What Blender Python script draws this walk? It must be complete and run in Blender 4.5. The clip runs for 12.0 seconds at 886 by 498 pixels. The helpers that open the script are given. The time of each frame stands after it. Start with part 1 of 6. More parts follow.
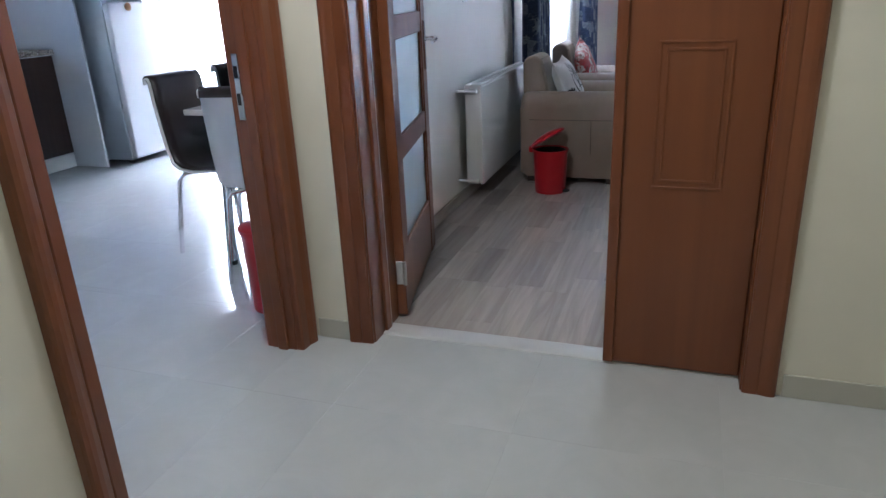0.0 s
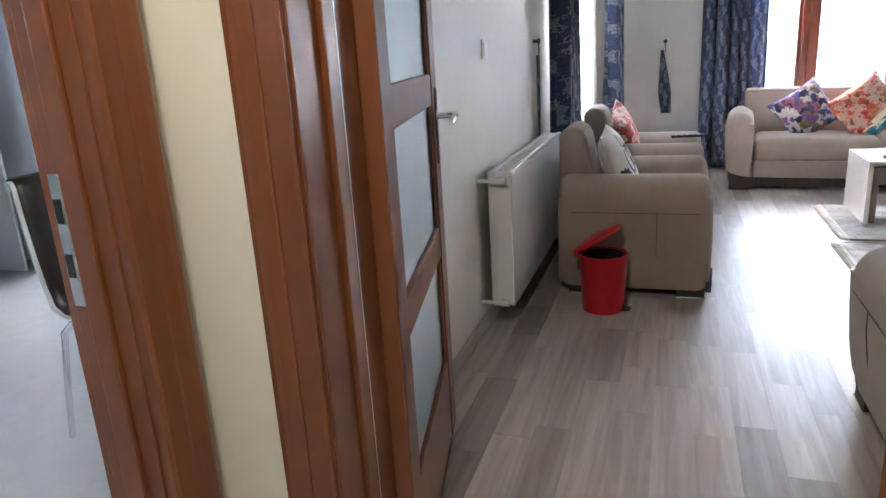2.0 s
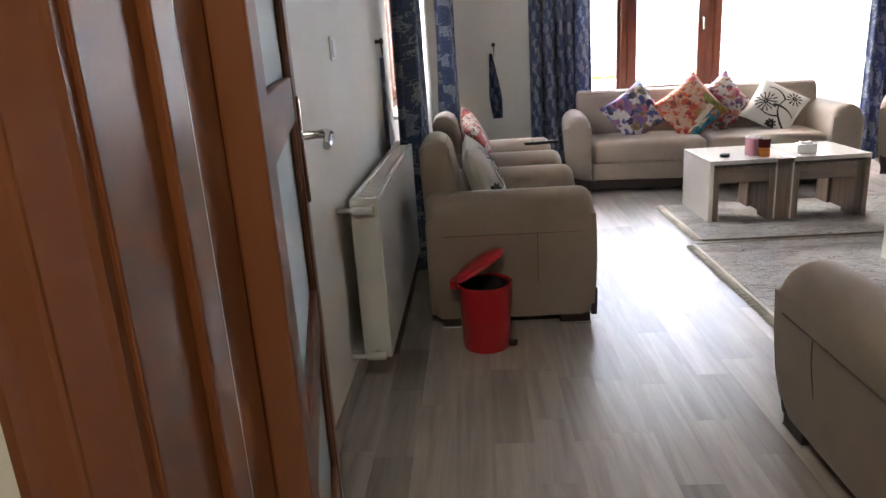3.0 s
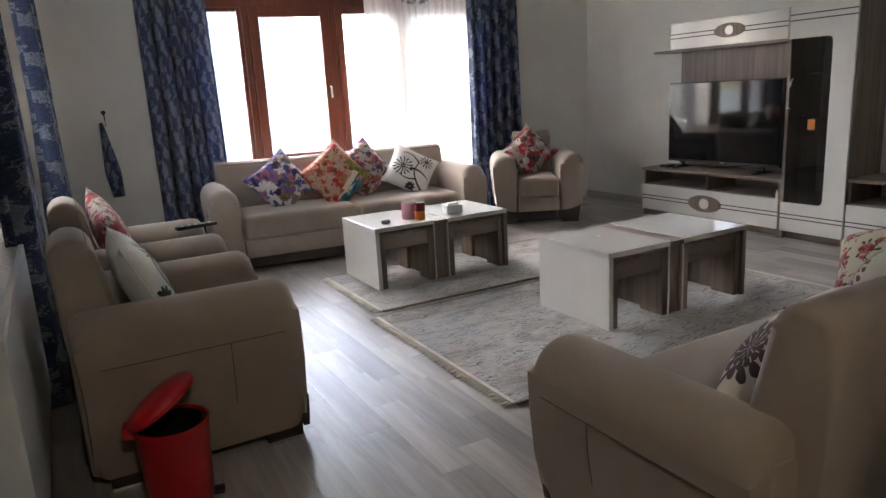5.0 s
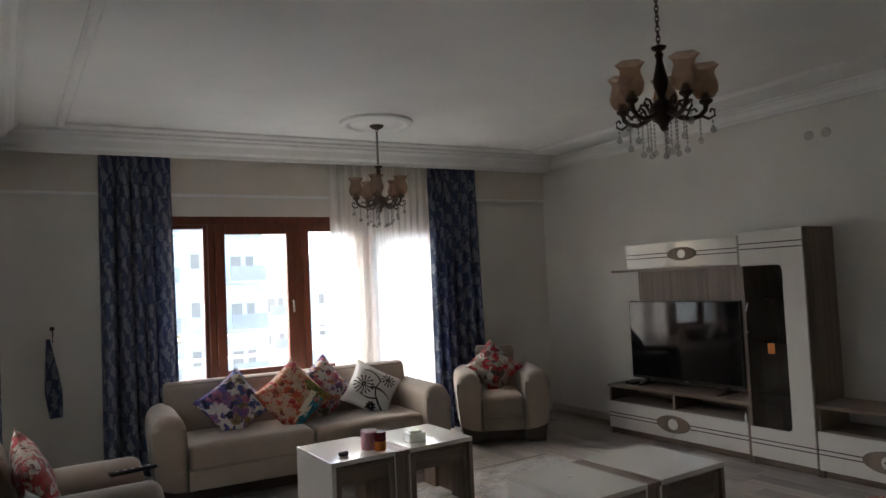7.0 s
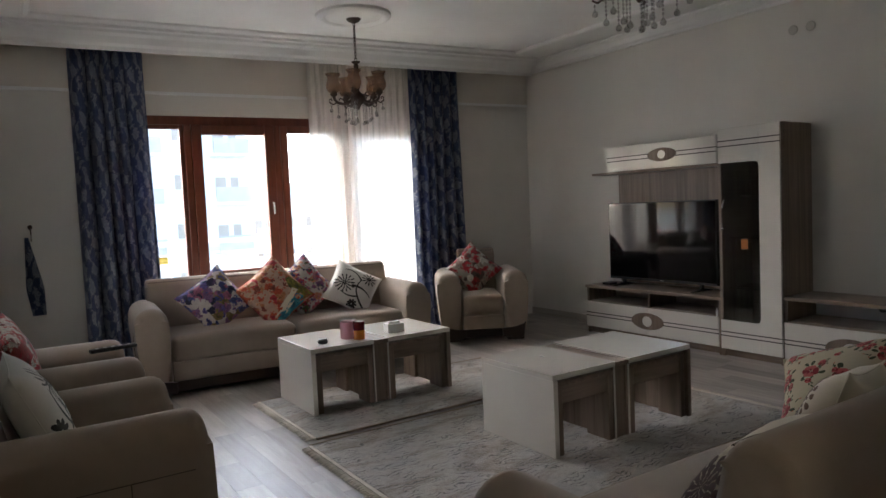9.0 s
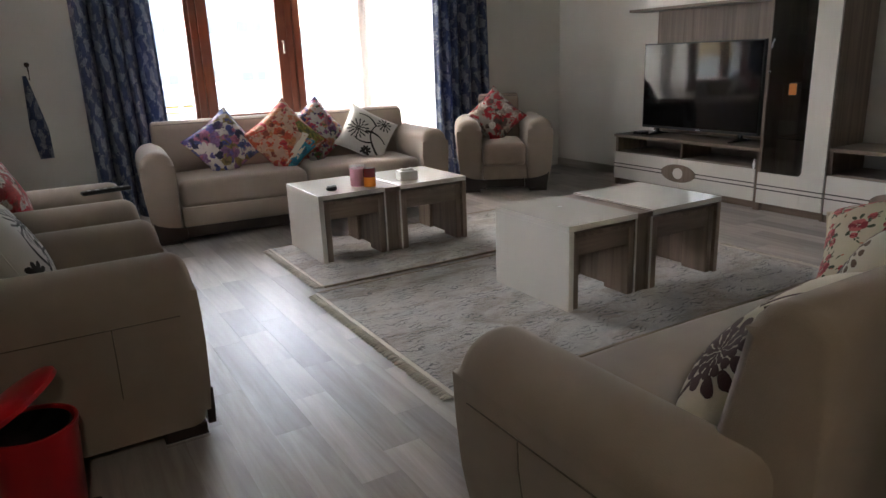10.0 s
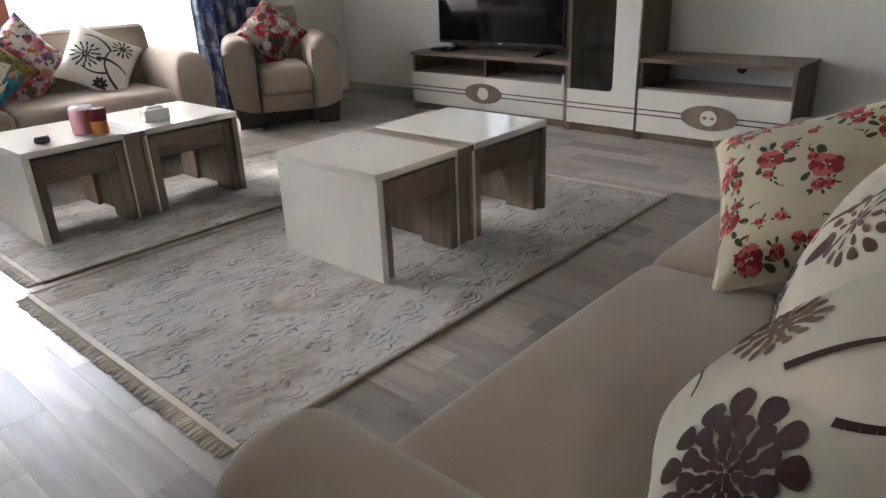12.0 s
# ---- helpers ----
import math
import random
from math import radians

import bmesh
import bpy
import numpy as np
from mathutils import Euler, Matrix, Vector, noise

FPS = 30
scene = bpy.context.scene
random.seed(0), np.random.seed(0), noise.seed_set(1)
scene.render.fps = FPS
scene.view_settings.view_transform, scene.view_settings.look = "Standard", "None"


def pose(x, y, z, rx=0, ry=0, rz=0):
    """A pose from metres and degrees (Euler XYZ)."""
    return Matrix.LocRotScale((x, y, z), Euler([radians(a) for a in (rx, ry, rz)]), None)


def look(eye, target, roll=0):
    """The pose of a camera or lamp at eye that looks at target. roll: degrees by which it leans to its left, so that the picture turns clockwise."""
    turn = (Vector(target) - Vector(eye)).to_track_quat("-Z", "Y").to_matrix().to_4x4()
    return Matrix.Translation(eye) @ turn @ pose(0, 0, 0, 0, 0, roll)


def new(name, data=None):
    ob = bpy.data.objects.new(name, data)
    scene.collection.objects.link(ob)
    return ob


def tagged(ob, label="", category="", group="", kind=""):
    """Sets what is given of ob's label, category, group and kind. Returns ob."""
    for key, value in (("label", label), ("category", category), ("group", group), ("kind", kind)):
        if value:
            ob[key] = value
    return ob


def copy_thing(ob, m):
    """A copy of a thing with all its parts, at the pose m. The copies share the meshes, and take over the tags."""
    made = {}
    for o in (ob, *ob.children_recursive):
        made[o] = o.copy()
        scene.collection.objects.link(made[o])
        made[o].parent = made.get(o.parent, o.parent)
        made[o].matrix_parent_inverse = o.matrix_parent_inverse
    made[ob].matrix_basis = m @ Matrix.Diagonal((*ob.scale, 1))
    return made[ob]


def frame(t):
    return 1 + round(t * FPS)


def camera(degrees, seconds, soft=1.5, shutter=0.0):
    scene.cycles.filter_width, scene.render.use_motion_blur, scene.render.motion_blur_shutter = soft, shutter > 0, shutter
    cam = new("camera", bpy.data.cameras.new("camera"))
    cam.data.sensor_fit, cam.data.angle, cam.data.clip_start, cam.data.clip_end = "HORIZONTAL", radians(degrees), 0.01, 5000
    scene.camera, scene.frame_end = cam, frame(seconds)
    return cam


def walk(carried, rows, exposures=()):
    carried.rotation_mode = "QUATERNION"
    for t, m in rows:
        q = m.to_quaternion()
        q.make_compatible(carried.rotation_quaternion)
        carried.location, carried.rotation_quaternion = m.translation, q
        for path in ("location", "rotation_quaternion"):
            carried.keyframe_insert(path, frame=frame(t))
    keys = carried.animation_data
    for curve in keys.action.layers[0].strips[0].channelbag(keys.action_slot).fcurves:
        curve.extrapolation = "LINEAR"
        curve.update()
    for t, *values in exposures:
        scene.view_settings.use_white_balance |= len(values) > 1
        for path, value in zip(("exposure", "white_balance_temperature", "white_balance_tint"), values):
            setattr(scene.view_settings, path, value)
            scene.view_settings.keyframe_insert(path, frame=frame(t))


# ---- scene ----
cam = camera(65.9, 12.0)
PATH = [
    (0, (0.387, 1.819, 1.251), (-0.253, 3.582, 0.556), -2.6),
    (0.5, (0.334, 2.127, 1.277), (-0.483, 3.821, 0.599), -2.6),
    (1, (0.153, 2.428, 1.296), (-0.721, 4.115, 0.671), -2.9),
    (1.5, (-0.012, 2.664, 1.305), (-0.837, 4.393, 0.731), -3.2),
    (2, (-0.128, 3.001, 1.245), (-0.757, 4.818, 0.695), -3.5),
    (2.5, (-0.261, 3.261, 1.224), (-0.707, 5.133, 0.677), -3.6),
    (3, (-0.428, 3.507, 1.226), (-0.543, 5.423, 0.664), -3.7),
    (3.5, (-0.485, 3.776, 1.182), (-0.34, 5.685, 0.603), -4.1),
    (3.7, (-0.495, 3.863, 1.169), (-0.246, 5.756, 0.573), -4.4),
    (5.3, (-0.613, 4.058, 1.29), (0.397, 5.747, 0.936), -2.9),
    (5.5, (-0.606, 4.088, 1.321), (0.427, 5.778, 1.049), -2.9),
    (6, (-0.584, 4.119, 1.397), (0.476, 5.813, 1.325), -2.8),
    (6.5, (-0.547, 4.141, 1.452), (0.521, 5.831, 1.507), -2.8),
    (6.7, (-0.535, 4.148, 1.46), (0.536, 5.834, 1.553), -2.8),
    (8.3, (-0.559, 4.141, 1.339), (0.546, 5.806, 1.435), -2.6),
    (8.5, (-0.553, 4.128, 1.311), (0.551, 5.795, 1.365), -2.5),
    (9, (-0.492, 4.106, 1.247), (0.607, 5.772, 1.123), -2.6),
    (9.5, (-0.393, 4.113, 1.194), (0.663, 5.78, 0.866), -2.4),
    (10, (-0.292, 4.257, 1.171), (0.683, 5.917, 0.629), -2.3),
    (10.5, (-0.179, 4.402, 1.17), (0.758, 6.042, 0.513), -2.4),
    (11, (-0.05, 4.529, 1.135), (0.934, 6.111, 0.406), -2.7),
    (11.5, (0.12, 4.657, 1.099), (1.242, 6.136, 0.355), -2.8),
    (12, (0.193, 4.847, 1.065), (1.555, 6.095, 0.298), -2.4),
]
EXPOSURE = [(0.0, 4.8, 4950, 11), (1.5, 5.25, 5400, 12), (2.5, 4.8, 5850, 12), (3.5, 4.3, 6200, 12), (5.3, 3.75, 5950, 10), (6.0, 3.08, 5950, 9), (6.5, 2.9, 6050, 9),
            (8.5, 3.12, 6250, 10), (9.5, 3.1, 6150, 10), (10.0, 3.6, 6200, 10), (10.5, 3.95, 6200, 10), (12.0, 4.25, 6050, 10)]
walk(cam, [(t, look(eye, target, roll)) for t, eye, target, roll in PATH], EXPOSURE)

# ---- world and light ----
world = bpy.data.worlds.new("sky")
scene.world = world
world.use_nodes = True
wn = world.node_tree.nodes
sky = wn.new("ShaderNodeTexSky")
sky.sky_type = "NISHITA"
sky.sun_disc = False
sky.sun_elevation = radians(42)
sky.sun_rotation = radians(-20)
sky.air_density, sky.dust_density, sky.ozone_density = 1.0, 4.0, 1.0
wn["Background"].inputs["Strength"].default_value = 0.15
world.node_tree.links.new(sky.outputs["Color"], wn["Background"].inputs["Color"])
sun = new("sun", bpy.data.lights.new("sun", "SUN"))
sun.data.energy = 1.5
sun.data.angle = radians(85)
sun.data.color = (0.88, 0.95, 1.0)
sun.matrix_world = look((0, 0, 18), (7.3, -18.7, 0))
# Added fill: no known lamp here, brightens the near sofa and door.
hall_fill = new("hall_fill", bpy.data.lights.new("hall_fill", "POINT"))
hall_fill.data.energy = 1.8
hall_fill.data.color = (1.0, 0.87, 0.66)
hall_fill.data.shadow_soft_size = 0.09
hall_fill.location = (-0.48, 3.2, 2.38)


# ---- materials ----
def nodes_of(name):
    m = bpy.data.materials.new(name)
    m.use_nodes = True
    t = m.node_tree
    return m, t, t.nodes["Principled BSDF"]


def coords(t, scale=(1, 1, 1), space="Object", turn=0.0):
    c = t.nodes.new("ShaderNodeTexCoord")
    mp = t.nodes.new("ShaderNodeMapping")
    mp.inputs["Scale"].default_value = scale
    mp.inputs["Rotation"].default_value = (0, 0, turn)
    t.links.new(c.outputs[space], mp.inputs["Vector"])
    return mp.outputs["Vector"]


def noise_tex(t, vec, scale, detail=4.0, rough=0.55, distort=0.0):
    n = t.nodes.new("ShaderNodeTexNoise")
    n.inputs["Scale"].default_value = scale
    n.inputs["Detail"].default_value = detail
    n.inputs["Roughness"].default_value = rough
    n.inputs["Distortion"].default_value = distort
    t.links.new(vec, n.inputs["Vector"])
    return n.outputs["Fac"]


def voronoi(t, vec, scale, out="Distance", feature="F1"):
    n = t.nodes.new("ShaderNodeTexVoronoi")
    n.feature = feature
    n.inputs["Scale"].default_value = scale
    t.links.new(vec, n.inputs["Vector"])
    return n.outputs[out]


def ramp(t, fac, stops, mode="LINEAR"):
    r = t.nodes.new("ShaderNodeValToRGB")
    r.color_ramp.interpolation = mode
    e = r.color_ramp.elements
    while len(e) < len(stops):
        e.new(0.5)
    for el, (p, c) in zip(e, stops):
        el.position = p
        el.color = (*c, 1) if len(c) == 3 else c
    t.links.new(fac, r.inputs["Fac"])
    return r.outputs["Color"]


def mix(t, fac, a, b, kind="MIX"):
    n = t.nodes.new("ShaderNodeMix")
    n.data_type = "RGBA"
    n.blend_type = kind
    for sock, v in ((n.inputs["Factor"], fac), (n.inputs["A"], a), (n.inputs["B"], b)):
        if isinstance(v, (int, float)):
            sock.default_value = v
        elif isinstance(v, tuple):
            sock.default_value = (*v, 1)
        else:
            t.links.new(v, sock)
    return n.outputs["Result"]


def bump(t, p, height, strength=0.2, dist=0.01):
    b = t.nodes.new("ShaderNodeBump")
    b.inputs["Strength"].default_value = strength
    b.inputs["Distance"].default_value = dist
    t.links.new(height, b.inputs["Height"])
    t.links.new(b.outputs["Normal"], p.inputs["Normal"])


def grey(v):
    return (v, v, v)


def painted(name, colour, rough=0.6, grain=60.0, vary=0.05, depth=0.1):
    """Plaster or paint: broad patches, fine grain."""
    m, t, p = nodes_of(name)
    v = coords(t)
    broad = noise_tex(t, v, 1.3, 3)
    lo = tuple(c * (1 - vary) for c in colour)
    hi = tuple(min(1, c * (1 + vary)) for c in colour)
    t.links.new(ramp(t, broad, [(0.3, lo), (0.7, hi)]), p.inputs["Base Color"])
    p.inputs["Roughness"].default_value = rough
    bump(t, p, noise_tex(t, v, grain, 5), depth, 0.004)
    return m


def wood(name, dark, light, grain=(30, 30, 1.2), rough=0.35, randomise="", spread=0.0, coat=0.0, space="Object"):
    """Grain drawn out along the axis with the small scale."""
    m, t, p = nodes_of(name)
    v = coords(t, grain, space)
    if randomise:
        if randomise == "object":
            r = t.nodes.new("ShaderNodeObjectInfo").outputs["Random"]
        else:
            r = t.nodes.new("ShaderNodeNewGeometry").outputs["Random Per Island"]
        mul = t.nodes.new("ShaderNodeVectorMath")
        mul.operation = "ADD"
        comb = t.nodes.new("ShaderNodeCombineXYZ")
        sc = t.nodes.new("ShaderNodeMath")
        sc.operation = "MULTIPLY"
        sc.inputs[1].default_value = 57.0
        t.links.new(r, sc.inputs[0])
        for k in range(3):
            t.links.new(sc.outputs[0], comb.inputs[k])
        t.links.new(v, mul.inputs[0])
        t.links.new(comb.outputs[0], mul.inputs[1])
        v = mul.outputs[0]
    g = noise_tex(t, v, 1.0, 6, 0.6, 0.6)
    col = ramp(t, g, [(0.3, dark), (0.68, light)])
    if randomise:
        tone = ramp(t, r, [(0.0, grey(1 - spread)), (0.35, grey(1.0 - spread * 0.25)), (0.75, grey(1.0)), (1.0, grey(1.0 + spread * 0.35))])
        col = mix(t, 1.0, col, tone, "MULTIPLY")
    t.links.new(col, p.inputs["Base Color"])
    p.inputs["Roughness"].default_value = rough
    p.inputs["Coat Weight"].default_value = coat
    p.inputs["Coat Roughness"].default_value = 0.15
    bump(t, p, g, 0.08, 0.002)
    return m


def fabric(name, colour, vary=0.12, weave=420.0, rough=0.9, sheen=0.25):
    m, t, p = nodes_of(name)
    v = coords(t)
    broad = noise_tex(t, v, 5.0, 5, 0.6)
    fine = noise_tex(t, v, weave, 2)
    lo = tuple(c * (1 - vary) for c in colour)
    hi = tuple(min(1, c * (1 + vary)) for c in colour)
    col = mix(t, 0.25, ramp(t, broad, [(0.3, lo), (0.7, hi)]), ramp(t, fine, [(0.3, lo), (0.7, hi)]))
    t.links.new(col, p.inputs["Base Color"])
    p.inputs["Roughness"].default_value = rough
    p.inputs["Sheen Weight"].default_value = sheen
    p.inputs["Sheen Roughness"].default_value = 0.5
    bump(t, p, fine, 0.25, 0.002)
    return m


def plain(name, colour, rough=0.5, metal=0.0, vary=0.06, coat=0.0):
    m, t, p = nodes_of(name)
    n = noise_tex(t, coords(t), 2.5, 3)
    lo = tuple(c * (1 - vary) for c in colour)
    hi = tuple(min(1, c * (1 + vary)) for c in colour)
    t.links.new(ramp(t, n, [(0.3, lo), (0.7, hi)]), p.inputs["Base Color"])
    t.links.new(ramp(t, n, [(0.3, grey(rough * (1 - vary))), (0.7, grey(min(1, rough * (1 + vary))))]), p.inputs["Roughness"])
    p.inputs["Metallic"].default_value = metal
    p.inputs["Coat Weight"].default_value = coat
    return m


def glass(name, colour=(1, 1, 1), rough=0.0, ior=1.45):
    m, t, p = nodes_of(name)
    p.inputs["Base Color"].default_value = (*colour, 1)
    p.inputs["Transmission Weight"].default_value = 1.0
    p.inputs["Roughness"].default_value = rough
    p.inputs["IOR"].default_value = ior
    return m


def tinted_glass(name, clear, body):
    """Thin blown glass: mostly see-through, with a faint milky body and sharp glints."""
    m, t, p = nodes_of(name)
    p.inputs["Base Color"].default_value = (*body, 1)
    p.inputs["Roughness"].default_value = 0.06
    p.inputs["Coat Weight"].default_value = 0.6
    tr = t.nodes.new("ShaderNodeBsdfTransparent")
    tr.inputs["Color"].default_value = (*clear, 1)
    ms = t.nodes.new("ShaderNodeMixShader")
    t.links.new(ramp(t, noise_tex(t, coords(t), 30.0, 3), [(0.3, grey(0.16)), (0.7, grey(0.34))]), ms.inputs[0])
    t.links.new(tr.outputs[0], ms.inputs[1])
    t.links.new(p.outputs[0], ms.inputs[2])
    t.links.new(ms.outputs[0], t.nodes["Material Output"].inputs["Surface"])
    return m


def sheer_cloth(name):
    m, t, p = nodes_of(name)
    out = t.nodes["Material Output"]
    v = coords(t, (26, 26, 0.4))
    tr = t.nodes.new("ShaderNodeBsdfTransparent")
    tl = t.nodes.new("ShaderNodeBsdfTranslucent")
    df = t.nodes.new("ShaderNodeBsdfDiffuse")
    for n in (tl, df):
        n.inputs["Color"].default_value = (0.87, 0.83, 0.77, 1)
    a = t.nodes.new("ShaderNodeMixShader")
    a.inputs[0].default_value = 0.5
    t.links.new(tl.outputs[0], a.inputs[1])
    t.links.new(df.outputs[0], a.inputs[2])
    b = t.nodes.new("ShaderNodeMixShader")
    t.links.new(ramp(t, noise_tex(t, v, 1.0, 3), [(0.3, grey(0.74)), (0.7, grey(0.95))]), b.inputs[0])
    t.links.new(tr.outputs[0], b.inputs[1])
    t.links.new(a.outputs[0], b.inputs[2])
    t.links.new(b.outputs[0], out.inputs["Surface"])
    return m


def calc(t, op, a, b=0.0, c=0.0):
    n = t.nodes.new("ShaderNodeMath")
    n.operation = op
    for sock, v in zip(n.inputs, (a, b, c)):
        if isinstance(v, (int, float)):
            sock.default_value = v
        else:
            t.links.new(v, sock)
    return n.outputs[0]


def damask(name):
    """Heavy blue curtain woven with pale ogee leaves in staggered columns."""
    m, t, p = nodes_of(name)
    v = coords(t, (1, 1, 1), "UV")
    sep = t.nodes.new("ShaderNodeSeparateXYZ")
    t.links.new(v, sep.inputs[0])
    u, z = sep.outputs[0], sep.outputs[1]
    wob = noise_tex(t, v, 7.0, 3, 0.6, 0.5)
    wu = calc(t, "MULTIPLY_ADD", wob, 0.22, u)
    wz = calc(t, "MULTIPLY_ADD", wob, -0.3, z)
    cu = calc(t, "COSINE", calc(t, "MULTIPLY", wu, 2 * math.pi / 0.13))
    cz = calc(t, "COSINE", calc(t, "MULTIPLY", wz, 2 * math.pi / 0.24))
    ogee = calc(t, "MULTIPLY", cu, cz)
    vein = noise_tex(t, coords(t, (1, 0.5, 1), "UV"), 60.0, 4, 0.6, 2.5)
    field = calc(t, "MULTIPLY_ADD", calc(t, "SUBTRACT", vein, 0.5), 2.6, ogee)
    leaf = ramp(t, field, [(0.1, grey(0)), (0.22, grey(1)), (0.62, grey(0.9)), (0.78, grey(0.15)), (0.9, grey(0.8))])
    thread = noise_tex(t, v, 220.0, 2)
    base = ramp(t, vein, [(0.35, (0.024, 0.036, 0.085)), (0.65, (0.062, 0.09, 0.19))])
    pale = ramp(t, thread, [(0.3, (0.19, 0.22, 0.28)), (0.7, (0.37, 0.4, 0.45))])
    col = mix(t, leaf, base, pale)
    t.links.new(col, p.inputs["Base Color"])
    p.inputs["Roughness"].default_value = 0.6
    p.inputs["Sheen Weight"].default_value = 0.25
    bump(t, p, field, 0.15, 0.002)
    out = t.nodes["Material Output"]
    tl = t.nodes.new("ShaderNodeBsdfTranslucent")
    t.links.new(mix(t, 0.5, col, (0.05, 0.08, 0.2)), tl.inputs["Color"])
    ms = t.nodes.new("ShaderNodeMixShader")
    ms.inputs[0].default_value = 0.36
    t.links.new(p.outputs[0], ms.inputs[1])
    t.links.new(tl.outputs[0], ms.inputs[2])
    t.links.new(ms.outputs[0], out.inputs["Surface"])
    return m


def rug_pile(name):
    m, t, p = nodes_of(name)
    v = coords(t)
    vs = coords(t, (1.0, 2.1, 1))
    w = t.nodes.new("ShaderNodeTexWave")
    w.inputs["Scale"].default_value = 10.0
    w.inputs["Distortion"].default_value = 11.0
    w.inputs["Detail"].default_value = 3.0
    w.inputs["Detail Scale"].default_value = 1.6
    w.bands_direction = "Y"
    t.links.new(v, w.inputs["Vector"])
    crack = ramp(t, w.outputs["Fac"], [(0.0, grey(1)), (0.1, grey(0.7)), (0.2, grey(0))])
    gate = ramp(t, noise_tex(t, v, 9.0, 3), [(0.46, grey(0)), (0.56, grey(1))])
    f = t.nodes.new("ShaderNodeMath")
    f.operation = "MULTIPLY"
    t.links.new(crack, f.inputs[0])
    t.links.new(gate, f.inputs[1])
    patch = ramp(t, noise_tex(t, vs, 2.1, 5, 0.65, 0.8), [(0.28, (0.21, 0.165, 0.13)), (0.42, (0.34, 0.28, 0.23)), (0.52, (0.54, 0.51, 0.48)), (0.7, (0.4, 0.41, 0.42))])
    mottled = mix(t, 0.35, patch, ramp(t, noise_tex(t, v, 38.0, 4), [(0.3, (0.22, 0.2, 0.18)), (0.7, (0.55, 0.52, 0.48))]))
    t.links.new(mix(t, f.outputs[0], mottled, (0.11, 0.105, 0.105)), p.inputs["Base Color"])
    p.inputs["Roughness"].default_value = 0.95
    p.inputs["Sheen Weight"].default_value = 0.3
    h = t.nodes.new("ShaderNodeMath")
    h.operation = "SUBTRACT"
    t.links.new(noise_tex(t, v, 130.0, 3), h.inputs[0])
    t.links.new(f.outputs[0], h.inputs[1])
    bump(t, p, h.outputs[0], 0.7, 0.008)
    return m


def floral(name, ground, spots, scale=9.0, cover=0.5, dense=0.75):
    """Printed cloth: ragged blossoms of several colours, small leaves and specks over a ground."""
    m, t, p = nodes_of(name)
    v = coords(t)
    nn = t.nodes.new("ShaderNodeTexNoise")
    nn.inputs["Scale"].default_value = scale * 2.2
    nn.inputs["Detail"].default_value = 5.0
    nn.inputs["Roughness"].default_value = 0.65
    t.links.new(v, nn.inputs["Vector"])
    sc = t.nodes.new("ShaderNodeVectorMath")
    sc.operation = "SCALE"
    sc.inputs["Scale"].default_value = 0.95 / scale
    t.links.new(nn.outputs["Color"], sc.inputs[0])
    warp = t.nodes.new("ShaderNodeVectorMath")
    warp.operation = "ADD"
    t.links.new(v, warp.inputs[0])
    t.links.new(sc.outputs[0], warp.inputs[1])
    fine = noise_tex(t, v, scale * 7, 4, 0.7)
    col = mix(t, 1.0, ground, ramp(t, noise_tex(t, v, scale * 2, 4), [(0.3, grey(0.82)), (0.7, grey(1.05))]), "MULTIPLY")
    n = len(spots)
    for k, s in enumerate((scale, scale * 1.7, scale * 3.1)):
        vo = t.nodes.new("ShaderNodeTexVoronoi")
        vo.inputs["Scale"].default_value = s
        t.links.new(warp.outputs[0], vo.inputs["Vector"])
        sep = t.nodes.new("ShaderNodeSeparateColor")
        t.links.new(vo.outputs["Color"], sep.inputs[0])
        tint = ramp(t, sep.outputs[0], [(i / n, c) for i, c in enumerate(spots)], "CONSTANT")
        shade = ramp(t, vo.outputs["Distance"], [(0.0, grey(0.25)), (0.12, grey(0.6)), (0.3, grey(1.0)), (0.6, grey(1.3))])
        tint = mix(t, 1.0, tint, shade, "MULTIPLY")
        tint = mix(t, 1.0, tint, ramp(t, fine, [(0.32, grey(0.55)), (0.5, grey(1.0)), (0.68, grey(1.35))]), "MULTIPLY")
        here = ramp(t, vo.outputs["Distance"], [(cover - 0.02, grey(1)), (cover + 0.02, grey(0))])
        gate = ramp(t, sep.outputs[1], [(0.0, grey(1)), (dense * (1.0, 0.7, 0.45)[k], grey(0))], "CONSTANT")
        f = t.nodes.new("ShaderNodeMath")
        f.operation = "MULTIPLY"
        t.links.new(here, f.inputs[0])
        t.links.new(gate, f.inputs[1])
        col = mix(t, f.outputs[0], col, tint)
    t.links.new(col, p.inputs["Base Color"])
    p.inputs["Roughness"].default_value = 0.85
    p.inputs["Sheen Weight"].default_value = 0.15
    bump(t, p, noise_tex(t, v, 350.0, 2), 0.2, 0.002)
    return m


def polished_tile(name):
    m, t, p = nodes_of(name)
    v = coords(t)
    r = t.nodes.new("ShaderNodeObjectInfo").outputs["Random"]
    n = noise_tex(t, v, 3.5, 6, 0.6, 1.2)
    col = ramp(t, n, [(0.3, (0.45, 0.46, 0.465)), (0.7, (0.50, 0.51, 0.515))])
    t.links.new(mix(t, 1.0, col, ramp(t, r, [(0, grey(0.97)), (1, grey(1.02))]), "MULTIPLY"), p.inputs["Base Color"])
    t.links.new(ramp(t, noise_tex(t, v, 12.0, 4), [(0.3, grey(0.03)), (0.7, grey(0.06))]), p.inputs["Roughness"])
    return m


def facade(name, colour):
    return painted(name, colour, 0.85, 4.0, 0.08, 0.2)


